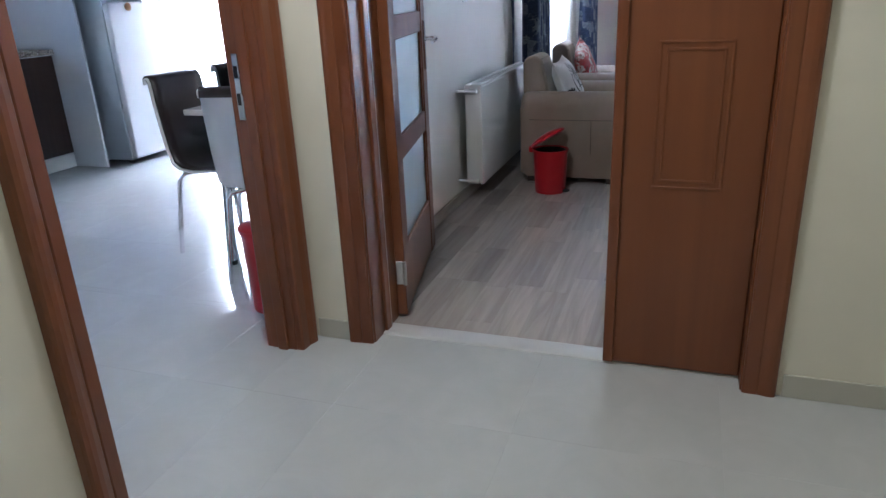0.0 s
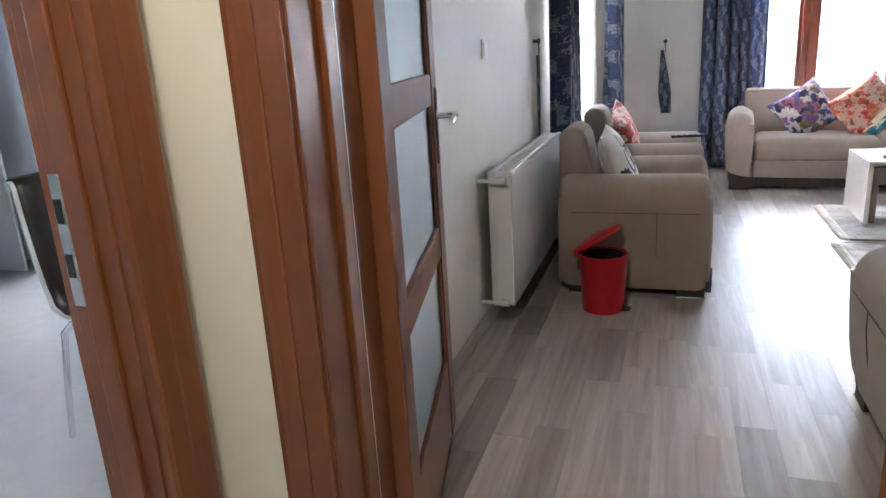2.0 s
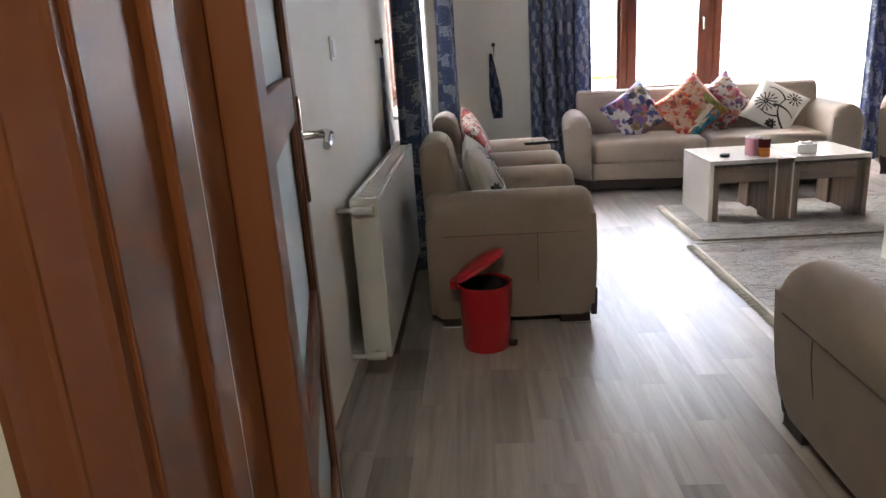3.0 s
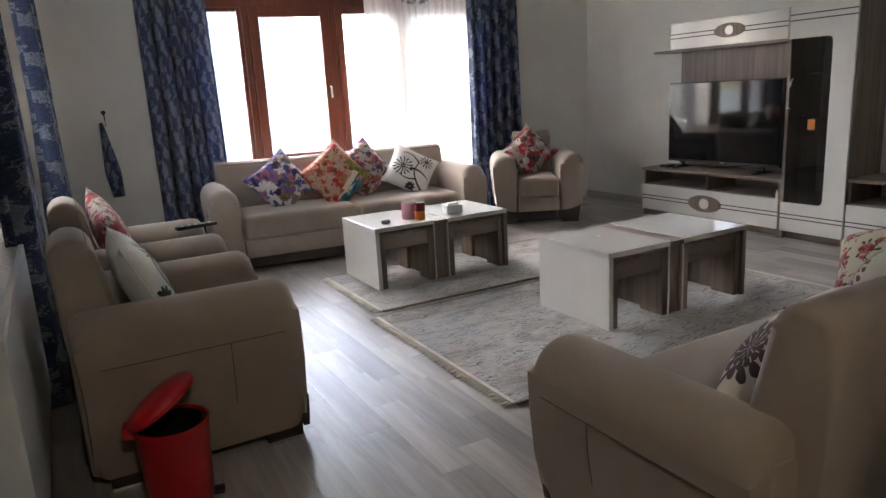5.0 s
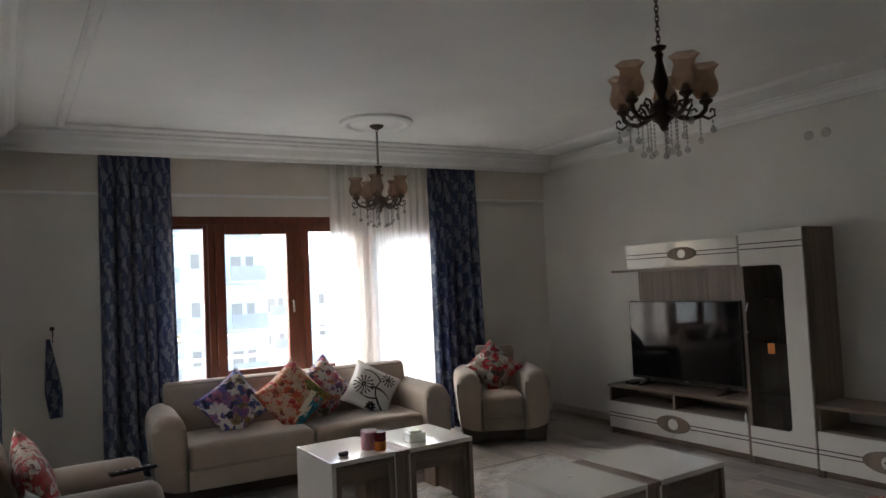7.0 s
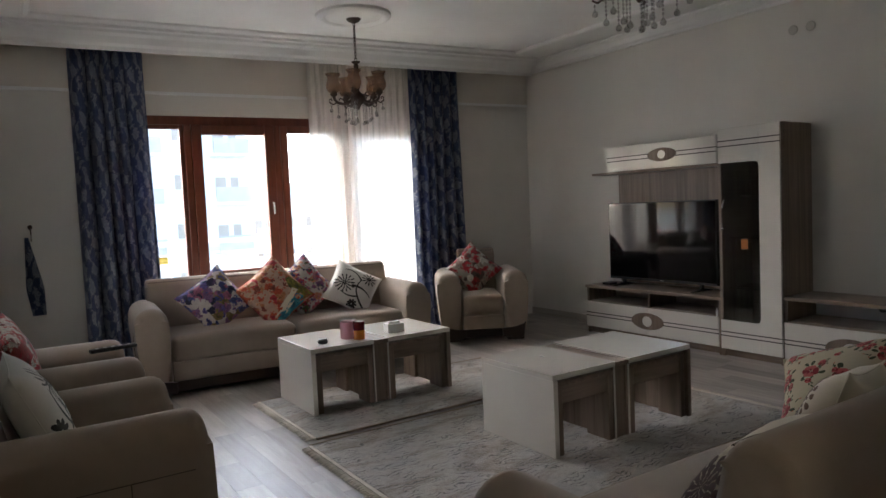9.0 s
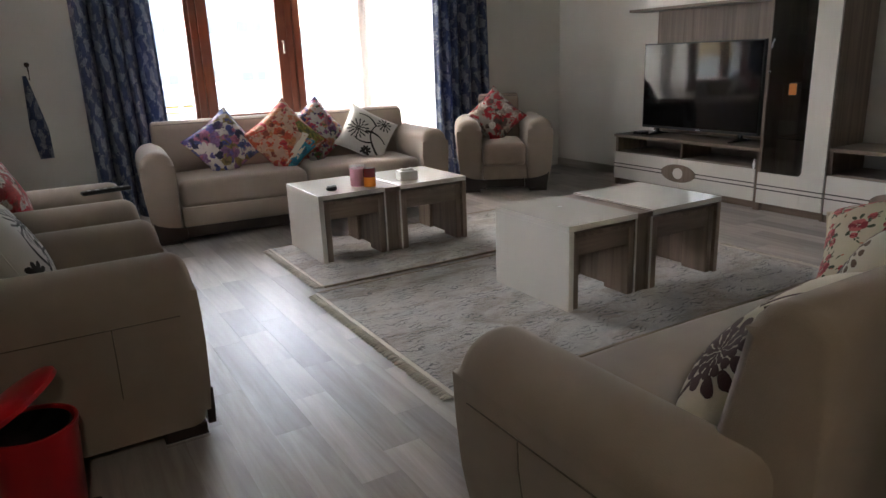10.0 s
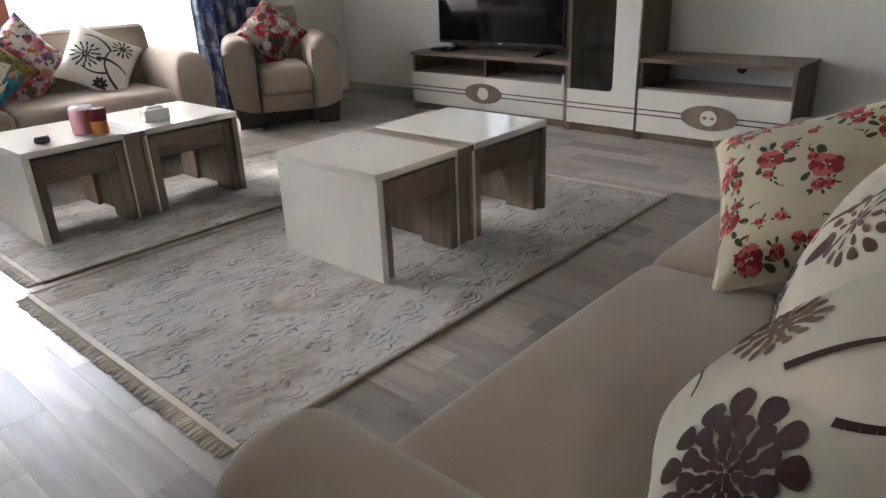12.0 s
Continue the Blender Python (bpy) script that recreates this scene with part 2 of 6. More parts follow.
M = {}
M["wall"] = painted("wall_paint", (0.71, 0.685, 0.63), 0.55)
M["beam"] = painted("beam_paint", (0.68, 0.63, 0.55), 0.55)
M["hall_wall"] = painted("hall_wall_paint", (0.74, 0.71, 0.6), 0.5)
M["kitchen_wall"] = painted("kitchen_wall_tile_paint", (0.76, 0.76, 0.75), 0.25)
M["ceiling"] = painted("ceiling_paint", (0.78, 0.78, 0.76), 0.7)
M["trim_white"] = painted("plaster_moulding", (0.8, 0.8, 0.78), 0.6)
M["door_wood"] = wood("door_wood", (0.14, 0.043, 0.014), (0.19, 0.063, 0.019), (9, 9, 0.5), 0.38, coat=0.15)
M["window_wood"] = wood("window_wood_foil", (0.12, 0.032, 0.018), (0.2, 0.058, 0.03), (22, 22, 1.2), 0.4)
M["plank"] = wood("floor_plank", (0.29, 0.248, 0.22), (0.45, 0.405, 0.37), (24, 1.6, 24), 0.38, "object", 0.42)
M["plank_far"] = wood("floor_plank_far", (0.29, 0.248, 0.22), (0.45, 0.405, 0.37), (24, 1.6, 24), 0.38, "island", 0.42)
M["subfloor"] = plain("floor_joint", (0.27, 0.24, 0.215), 0.7)
M["tile"] = polished_tile("polished_tile")
M["grout"] = plain("tile_grout", (0.58, 0.59, 0.6), 0.3)
M["skirting_tile"] = painted("skirting_tile", (0.5, 0.49, 0.43), 0.3)
M["skirting"] = wood("skirting_wood", (0.34, 0.31, 0.27), (0.46, 0.42, 0.37), (3, 3, 30), 0.45)
M["sofa"] = fabric("sofa_cloth", (0.335, 0.27, 0.218), 0.1)
M["stitch"] = fabric("sofa_seam", (0.12, 0.09, 0.07), 0.1)
M["sofa_base"] = plain("sofa_base_leather", (0.035, 0.022, 0.018), 0.4)
M["strip"] = plain("aluminium_strip", (0.6, 0.6, 0.6), 0.4, 0.3)
M["chrome"] = plain("chrome", (0.75, 0.75, 0.76), 0.12, 1.0)
M["steel"] = plain("brushed_metal", (0.55, 0.55, 0.55), 0.28, 1.0)
M["white_gloss"] = plain("white_lacquer", (0.74, 0.705, 0.65), 0.1, coat=0.5, vary=0.012)
M["white_plastic"] = plain("white_plastic", (0.78, 0.78, 0.77), 0.35, vary=0.015)
M["oak"] = wood("grey_oak_board", (0.145, 0.104, 0.078), (0.275, 0.205, 0.158), (22, 22, 1.0), 0.45)
M["oak_flat"] = wood("grey_oak_board_flat", (0.145, 0.104, 0.078), (0.275, 0.205, 0.158), (22, 1.0, 22), 0.4)
M["oak_long"] = wood("grey_oak_board_long", (0.145, 0.104, 0.078), (0.275, 0.205, 0.158), (1.0, 22, 22), 0.4)
M["dark_line"] = plain("dark_groove", (0.06, 0.045, 0.04), 0.5)
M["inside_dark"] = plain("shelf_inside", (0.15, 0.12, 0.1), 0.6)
M["screen"] = plain("tv_screen", (0.006, 0.006, 0.007), 0.06, vary=0.02)
M["black"] = plain("black_plastic", (0.012, 0.012, 0.013), 0.35)
M["smoked_glass"] = glass("smoked_glass", (0.68, 0.69, 0.67))
M["clear_glass"] = glass("clear_glass")
M["frosted"] = glass("frosted_door_glass", (0.8, 0.87, 0.88), 0.55)
M["amber_glass"] = tinted_glass("amber_glass", (0.95, 0.84, 0.75), (0.6, 0.47, 0.38))
M["crystal"] = tinted_glass("crystal", (0.97, 0.97, 0.97), (0.75, 0.75, 0.75))
M["bronze"] = plain("dark_bronze", (0.06, 0.04, 0.03), 0.4, 0.7, 0.2)
M["curtain"] = damask("curtain_damask")
M["sheer"] = sheer_cloth("sheer_curtain_cloth")
M["radiator"] = plain("radiator_enamel", (0.74, 0.74, 0.72), 0.3, vary=0.012)
M["red_plastic"] = plain("red_plastic", (0.5, 0.012, 0.02), 0.28, vary=0.03)
M["rug"] = rug_pile("rug_pile")
M["fringe"] = fabric("rug_fringe", (0.66, 0.6, 0.52), 0.25, 200)
M["rug_edge"] = fabric("rug_binding", (0.28, 0.22, 0.16), 0.2, 300)
M["cream_cloth"] = fabric("cream_cushion_cloth", (0.68, 0.62, 0.5), 0.06, 300)
M["white_cloth"] = fabric("white_cushion_cloth", (0.66, 0.64, 0.6), 0.06, 300)
M["rose_cloth"] = fabric("pale_yellow_cushion_cloth", (0.64, 0.57, 0.4), 0.08, 300)
M["print_brown"] = fabric("brown_print", (0.05, 0.011, 0.01), 0.2, 300)
M["print_tan"] = fabric("tan_print", (0.13, 0.065, 0.03), 0.2, 300)
M["print_black"] = fabric("black_print", (0.02, 0.017, 0.016), 0.2, 300)
M["print_red"] = floral("rose_print", (0.5, 0.05, 0.05), [(0.62, 0.12, 0.11), (0.42, 0.02, 0.03), (0.6, 0.22, 0.17), (0.5, 0.04, 0.05)], 40.0, 0.6)
M["print_green"] = fabric("leaf_print", (0.06, 0.075, 0.03), 0.35, 120)
M["print_pink"] = fabric("bud_print", (0.55, 0.2, 0.12), 0.25, 120)
M["floral_violet"] = floral("violet_floral", (0.6, 0.55, 0.52), [(0.05, 0.06, 0.2), (0.17, 0.09, 0.2), (0.1, 0.08, 0.26), (0.02, 0.02, 0.06), (0.2, 0.15, 0.06), (0.3, 0.1, 0.17), (0.06, 0.08, 0.22)], 8.0, 0.56, 0.85)
M["floral_orange"] = floral("orange_floral", (0.5, 0.33, 0.24), [(0.42, 0.08, 0.03), (0.36, 0.15, 0.06), (0.36, 0.03, 0.04), (0.42, 0.07, 0.03), (0.2, 0.05, 0.03), (0.5, 0.3, 0.2)], 12.0, 0.55, 0.85)
M["floral_multi"] = floral("mixed_floral", (0.56, 0.52, 0.48), [(0.4, 0.04, 0.08), (0.06, 0.05, 0.13), (0.4, 0.17, 0.2), (0.1, 0.13, 0.06), (0.45, 0.2, 0.12), (0.2, 0.08, 0.18)], 15.0, 0.55, 0.75)
M["floral_red"] = floral("red_floral", (0.34, 0.3, 0.26), [(0.34, 0.015, 0.025), (0.08, 0.05, 0.045), (0.5, 0.47, 0.42), (0.22, 0.03, 0.03), (0.3, 0.24, 0.2), (0.36, 0.02, 0.03)], 8.5, 0.58, 0.8)
M["floral_poppy"] = floral("poppy_floral", (0.4, 0.07, 0.06), [(0.42, 0.02, 0.03), (0.5, 0.42, 0.35), (0.3, 0.04, 0.03), (0.48, 0.38, 0.32), (0.16, 0.04, 0.03)], 16.0, 0.58, 0.8)
M["print_turquoise"] = floral("turquoise_print", (0.03, 0.24, 0.34), [(0.02, 0.2, 0.32), (0.06, 0.3, 0.38), (0.03, 0.16, 0.26)], 18.0, 0.6)
M["print_olive"] = floral("olive_print", (0.2, 0.17, 0.03), [(0.14, 0.14, 0.03), (0.26, 0.22, 0.04), (0.1, 0.1, 0.03)], 18.0, 0.6)
M["print_dark_red"] = fabric("dark_red_print", (0.3, 0.012, 0.02), 0.25, 200)
M["print_rose"] = fabric("rose_pink_print", (0.6, 0.13, 0.12), 0.25, 200)
M["cabinet_brown"] = wood("brown_cabinet_front", (0.034, 0.017, 0.013), (0.05, 0.026, 0.02), (30, 30, 1.2), 0.38)
M["counter"] = floral("granite_worktop", (0.3, 0.26, 0.2), [(0.2, 0.17, 0.13), (0.42, 0.38, 0.3), (0.12, 0.1, 0.08), (0.5, 0.46, 0.4)], 60.0, 0.6)
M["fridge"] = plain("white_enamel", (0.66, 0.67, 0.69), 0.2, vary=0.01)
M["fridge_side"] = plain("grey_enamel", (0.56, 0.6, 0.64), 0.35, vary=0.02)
M["chair_brown"] = plain("dark_brown_shell", (0.03, 0.019, 0.015), 0.35)
M["towel"] = floral("striped_towel", (0.66, 0.69, 0.72), [(0.5, 0.55, 0.62), (0.7, 0.72, 0.74), (0.6, 0.64, 0.68)], 5.0, 0.6)
M["rubber"] = plain("dark_rubber", (0.02, 0.02, 0.02), 0.6)
M["orange"] = plain("orange_sticker", (0.65, 0.2, 0.02), 0.5)
M["amber_wax"] = plain("orange_candle_glass", (0.6, 0.17, 0.02), 0.2)
M["dark_red"] = plain("dark_red_glass", (0.12, 0.012, 0.014), 0.15)
M["pink_wax"] = plain("pink_candle_glass", (0.62, 0.3, 0.36), 0.2)
M["tan"] = plain("tan_cork", (0.4, 0.22, 0.11), 0.7)
M["facade_white"] = facade("white_render", (0.84, 0.84, 0.83))
M["facade_grey"] = facade("grey_render", (0.56, 0.53, 0.49))
M["facade_glass"] = plain("far_window_glass", (0.46, 0.40, 0.33), 0.6)
M["ground"] = painted("ground_asphalt_and_grass", (0.2, 0.21, 0.18), 0.9, 0.8, 0.4, 0.3)
M["leaf"] = plain("leaf", (0.05, 0.09, 0.03), 0.6, vary=0.4)
M["bark"] = plain("bark", (0.09, 0.065, 0.045), 0.8, vary=0.3)
M["rail_white"] = plain("white_rail_paint", (0.72, 0.72, 0.72), 0.4)
M["awning"] = plain("yellow_awning", (0.6, 0.36, 0.04), 0.7)


# ---- mesh helpers ----
def finish(name, bm, mat, smooth=False, angle=40):
    me = bpy.data.meshes.new(name)
    bmesh.ops.recalc_face_normals(bm, faces=bm.faces)
    bm.to_mesh(me)
    bm.free()
    for m in mat if isinstance(mat, (list, tuple)) else [mat]:
        me.materials.append(m)
    if smooth:
        for f in me.polygons:
            f.use_smooth = True
        me.set_sharp_from_angle(angle=radians(angle))
    return me


def part(name, bm, mat, parent=None, label="", smooth=False, angle=40, at=None):
    ob = new(name, finish(name, bm, mat, smooth, angle))
    if at is not None:
        ob.matrix_basis = at
    if parent is not None:
        ob.parent = parent
    if label:
        tagged(ob, label)
    return ob


def thing(name, label, category, m=None, group="", kind=""):
    """An Empty at the base of a thing that parents its parts."""
    ob = new(name)
    ob.empty_display_size = 0.1
    if m is not None:
        ob.matrix_basis = m
    return tagged(ob, label, category, group, kind)


def box(x0, x1, y0, y1, z0, z1, bevel=0.0, seg=2, bm=None):
    b = bmesh.new()
    r = bmesh.ops.create_cube(b, size=1.0)
    bmesh.ops.scale(b, vec=(x1 - x0, y1 - y0, z1 - z0), verts=r["verts"])
    bmesh.ops.translate(b, vec=((x0 + x1) / 2, (y0 + y1) / 2, (z0 + z1) / 2), verts=r["verts"])
    if bevel > 0:
        bmesh.ops.bevel(b, geom=b.edges[:], offset=bevel, segments=seg, profile=0.5, affect="EDGES", clamp_overlap=True)
    return joined(bm, b)


def joined(bm, b):
    if bm is None:
        return b
    me = bpy.data.meshes.new("tmp")
    b.to_mesh(me)
    b.free()
    bm.from_mesh(me)
    bpy.data.meshes.remove(me)
    return bm


def prism(pts, axis, a0, a1, bevel=0.0, seg=2, bm=None):
    """A closed outline carried along an axis. The outline is in the two other axes, in order x, y, z."""
    b = bmesh.new()

    def put(p, a):
        return {"x": (a, p[0], p[1]), "y": (p[0], a, p[1]), "z": (p[0], p[1], a)}[axis]
    lo = [b.verts.new(put(p, a0)) for p in pts]
    hi = [b.verts.new(put(p, a1)) for p in pts]
    n = len(pts)
    ends = [b.faces.new(lo), b.faces.new(hi)]
    for i in range(n):
        b.faces.new((lo[i], lo[(i + 1) % n], hi[(i + 1) % n], hi[i]))
    if bevel > 0:
        edges = list({e for f in ends for e in f.edges})
        bmesh.ops.bevel(b, geom=edges, offset=bevel, segments=seg, profile=0.5, affect="EDGES", clamp_overlap=True)
    return joined(bm, b)


def lathe(profile, n=24, bm=None, centre=(0, 0, 0), wave=0, amp=0.0):
    """Rings of (radius, height); wave lobes ruffle the last rings."""
    b = bmesh.new()
    rings = []
    last = len(profile) - 1
    for k, (r, z) in enumerate(profile):
        ring = []
        for i in range(n):
            a = 2 * math.pi * i / n
            rr = r * (1 + (amp * math.cos(wave * a) * (k / last) ** 4 if wave else 0))
            ring.append(b.verts.new((centre[0] + rr * math.cos(a), centre[1] + rr * math.sin(a), centre[2] + z)))
        rings.append(ring)
    for r0, r1 in zip(rings, rings[1:]):
        for i in range(n):
            b.faces.new((r0[i], r0[(i + 1) % n], r1[(i + 1) % n], r1[i]))
    if profile[0][0] > 1e-4:
        b.faces.new(rings[0][::-1])
    if profile[-1][0] > 1e-4 and not wave:
        b.faces.new(rings[-1])
    bmesh.ops.remove_doubles(b, verts=b.verts[:], dist=1e-5)
    return joined(bm, b)


def tube(points, r, n=8, bm=None):
    b = bmesh.new()
    pts = [Vector(p) for p in points]
    rings = []
    for k, p in enumerate(pts):
        d = (pts[min(k + 1, len(pts) - 1)] - pts[max(k - 1, 0)]).normalized()
        u = d.cross(Vector((0, 0, 1)))
        if u.length < 1e-3:
            u = d.cross(Vector((1, 0, 0)))
        u.normalize()
        w = d.cross(u)
        rad = r[k] if isinstance(r, (list, tuple)) else r
        rings.append([b.verts.new(p + rad * (math.cos(2 * math.pi * i / n) * u + math.sin(2 * math.pi * i / n) * w)) for i in range(n)])
    for r0, r1 in zip(rings, rings[1:]):
        for i in range(n):
            b.faces.new((r0[i], r0[(i + 1) % n], r1[(i + 1) % n], r1[i]))
    b.faces.new(rings[0][::-1])
    b.faces.new(rings[-1])
    return joined(bm, b)


def arc(cx, cy, r, a0, a1, n, ry=None):
    ry = r if ry is None else ry
    return [(cx + r * math.cos(radians(a0 + (a1 - a0) * i / n)), cy + ry * math.sin(radians(a0 + (a1 - a0) * i / n))) for i in range(n + 1)]


def structure(name, bm, mat, label, category, smooth=False):
    return tagged(part(name, bm, mat, smooth=smooth), label, category, kind="structure")


# ---- the large structure ----
TOP = 2.75


def wall_mesh(boxes, mats, sides):
    """Boxes of one wall; sides names the material slot by the direction that a face looks."""
    bm = bmesh.new()
    for b in boxes:
        box(*b, bm=bm)
    bm.normal_update()
    bmesh.ops.recalc_face_normals(bm, faces=bm.faces)
    for f in bm.faces:
        n = f.normal
        k = max(range(3), key=lambda i: abs(n[i]))
        f.material_index = sides.get("xyz"[k] + ("+" if n[k] > 0 else "-"), 0)
    return bm


LW, LE, LS, LN = -0.93, 4.56, 4.18, 10.25
HF = 3.95  # hall face of the wall with the double door
# the window side of the room is not square to the others
NORTH = pose(1.4, LN, 0, 0, 0, -5.2) @ pose(-1.4, -LN, 0)


def turned(ob):
    ob.matrix_basis = NORTH @ ob.matrix_basis
    return ob


structure("wall_south", wall_mesh([(-0.95, -0.70, HF, LS, 0, TOP), (-0.70, 0.645, HF, LS, 2.1, TOP), (0.645, 4.76, HF, LS, 0, TOP)], [M["wall"], M["hall_wall"]], {"y-": 1}),
          [M["wall"], M["hall_wall"]], "cream painted wall with the double door to the living room", "wall")
structure("wall_west", wall_mesh([(-1.13, LW, LS, 7.75, 0, TOP), (-1.13, LW, 7.75, 9.25, 0, 0.85), (-1.13, LW, 7.75, 9.25, 2.25, TOP), (-1.13, LW, 9.25, 10.8, 0, TOP)], None, {"x-": 1}),
          [M["wall"], M["kitchen_wall"]], "off-white painted wall with a side window and radiator", "wall")
structure("wall_kitchen", wall_mesh([(-1.06, -0.95, 0.2, 2.905, 0, TOP), (-1.06, -0.95, 2.905, 3.835, 2.1, TOP), (-1.06, -0.95, 3.835, LS, 0, TOP)], None, {"x-": 1}),
          [M["hall_wall"], M["kitchen_wall"]], "cream painted wall with the kitchen doorway", "wall")
turned(structure("wall_north", wall_mesh([(LW - 0.15, 0.5, LN, 10.5, 0, TOP), (0.5, 2.42, LN, 10.5, 0, 0.62), (0.5, 3.3, LN, 10.5, 2.13, TOP), (3.3, 4.76, LN, 10.5, 0, TOP)], None, {}),
          M["wall"], "off-white painted wall around the wide balcony window", "wall"))
structure("wall_east", wall_mesh([(LE, 4.76, LS, LN - 0.15, 0, TOP)], None, {}), M["wall"], "plain off-white painted wall behind the media units", "wall")
structure("wall_hall_east", wall_mesh([(2.2, 2.4, 0.2, HF, 0, TOP)], None, {}), M["hall_wall"], "plain cream hall wall", "wall")
structure("wall_hall_south", wall_mesh([(-1.13, 2.4, 0.0, 0.2, 0, TOP)], None, {}), M["hall_wall"], "plain cream hall end wall", "wall")
structure("wall_kitchen_west", wall_mesh([(-5.44, -5.24, 1.8, 4.0, 0, TOP), (-5.44, -5.24, 4.0, 5.28, 0, 1.3), (-5.44, -5.24, 4.0, 5.28, 2.15, TOP), (-5.44, -5.24, 5.28, 7.7, 0, TOP)], None, {}), M["kitchen_wall"], "white tiled kitchen wall behind the worktop", "wall")
structure("wall_kitchen_north", wall_mesh([(-5.24, -4.42, 7.5, 7.7, 0, TOP), (-4.42, -3.44, 7.5, 7.7, 2.2, TOP), (-3.44, -1.13, 7.5, 7.7, 0, TOP)], None, {}), M["kitchen_wall"], "white kitchen wall with the balcony door", "wall")
structure("wall_kitchen_south", wall_mesh([(-5.24, -1.13, 1.8, 2.0, 0, TOP)], None, {}), M["kitchen_wall"], "plain white kitchen wall", "wall")
structure("ceiling_living", box(-1.13, 4.76, 4.08, 10.85, TOP, 2.95), M["ceiling"], "white plaster living room ceiling", "ceiling")
structure("ceiling_hall", box(-1.13, 2.4, 0.0, 4.08, TOP, 2.95), M["ceiling"], "plain white hall ceiling", "ceiling")
structure("ceiling_kitchen", box(-5.44, -1.13, 1.8, 7.7, TOP, 2.95), M["ceiling"], "plain white kitchen ceiling", "ceiling")
turned(structure("beam_trim", box(LW - 0.05, LE - 0.02, 10.176, 10.19, 2.292, 2.318, 0.003), M["trim_white"], "thin white strip along the foot of the lintel beam", "trim"))
turned(structure("beam", box(LW - 0.05, LE - 0.02, 10.19, LN, 2.31, TOP, 0.004), M["beam"], "shallow beige-painted lintel beam over the window", "beam"))

# cornice and ceiling mouldings
cornice_outline = [(0.0, 0.0), (0.0, -0.12), (0.02, -0.12), (0.025, -0.1), (0.05, -0.085), (0.075, -0.05), (0.1, -0.035), (0.105, -0.02), (0.13, -0.015), (0.13, 0.0)]
turned(structure("cornice_north", prism([(9.96 - p[0], TOP + p[1] * 1.4) for p in cornice_outline], "x", -0.92, 4.44), M["trim_white"], "white stepped plaster cornice hiding the curtain rail", "cornice"))
structure("cornice_east", prism([(LE - p[0], TOP + p[1] * 0.9) for p in cornice_outline], "y", LS, 9.85), M["trim_white"], "white stepped plaster cornice", "cornice")
structure("cornice_west", prism([(-0.58 + p[0], TOP + p[1]) for p in cornice_outline], "y", LS, 10.0), M["trim_white"], "white stepped plaster cornice over the side curtains", "cornice")


def bead(name, pts):
    bm = bmesh.new()
    x0, x1, y0, y1 = pts
    half = [(-0.032, 0.0), (-0.03, -0.016), (-0.014, -0.03), (0.014, -0.03), (0.03, -0.016), (0.032, 0.0)]
    drop = math.tan(radians(5.2)) * (x1 - x0)
    for ya, yb in ((y0, y0), (y1, y1 - drop)):
        prism([(0.5 * (ya + yb) + a, TOP + b) for a, b in half], "x", x0 - 0.028, x1 + 0.028, bm=bm)
        if ya != yb:
            for v in bm.verts:
                if v.co.y > y0 + 1:
                    v.co.y += (ya - yb) * (0.5 - (v.co.x - x0) / (x1 - x0))
    for xx, ye in ((x0, y1), (x1, y1 - drop)):
        prism([(xx + a, TOP + b) for a, b in half], "y", y0 + 0.03, ye - 0.03, bm=bm)
    structure(name, bm, M["trim_white"], "raised white plaster bead framing the ceiling", "moulding")


bead("ceiling_bead", (-0.18, 4.0, 4.75, 9.82))

# skirtings
structure("baseboard_west", box(LW, -0.916, 4.18, 10.45, 0, 0.075, 0.004), M["skirting"], "grey-beige wooden skirting board", "baseboard")
structure("baseboard_east", box(4.546, LE, 4.18, 9.97, 0, 0.075, 0.004), M["skirting"], "grey-beige wooden skirting board", "baseboard")
turned(structure("baseboard_north", box(-0.93, 2.40, 10.236, LN, 0, 0.075, 0.004), M["skirting"], "grey-beige wooden skirting board", "baseboard"))
structure("baseboard_south", box(0.76, 4.546, LS, 4.194, 0, 0.075, 0.004), M["skirting"], "grey-beige wooden skirting board", "baseboard")
structure("baseboard_hall_door", box(0.745, 2.2, HF - 0.008, HF, 0, 0.08, 0.002), M["skirting_tile"], "grey tile skirting on the hall wall", "baseboard")
structure("baseboard_hall_corner", box(-0.92, -0.785, HF - 0.008, HF, 0, 0.08, 0.002), M["skirting_tile"], "short grey tile skirting between two door casings", "baseboard")
structure("baseboard_hall_west", box(-0.95, -0.942, 0.2, 2.81, 0, 0.08, 0.002), M["skirting_tile"], "grey tile skirting on the hall wall", "baseboard")
structure("baseboard_hall_east", box(2.192, 2.2, 0.2, 3.97, 0, 0.08, 0.002), M["skirting_tile"], "grey tile skirting on the hall wall", "baseboard")

# ---- doors ----
CASING = [(0.0, 0.0), (0.0, 0.02), (0.006, 0.027), (0.042, 0.03), (0.046, 0.026), (0.05, 0.03), (0.07, 0.038), (0.085, 0.04), (0.096, 0.035), (0.1, 0.024), (0.1, 0.0)]


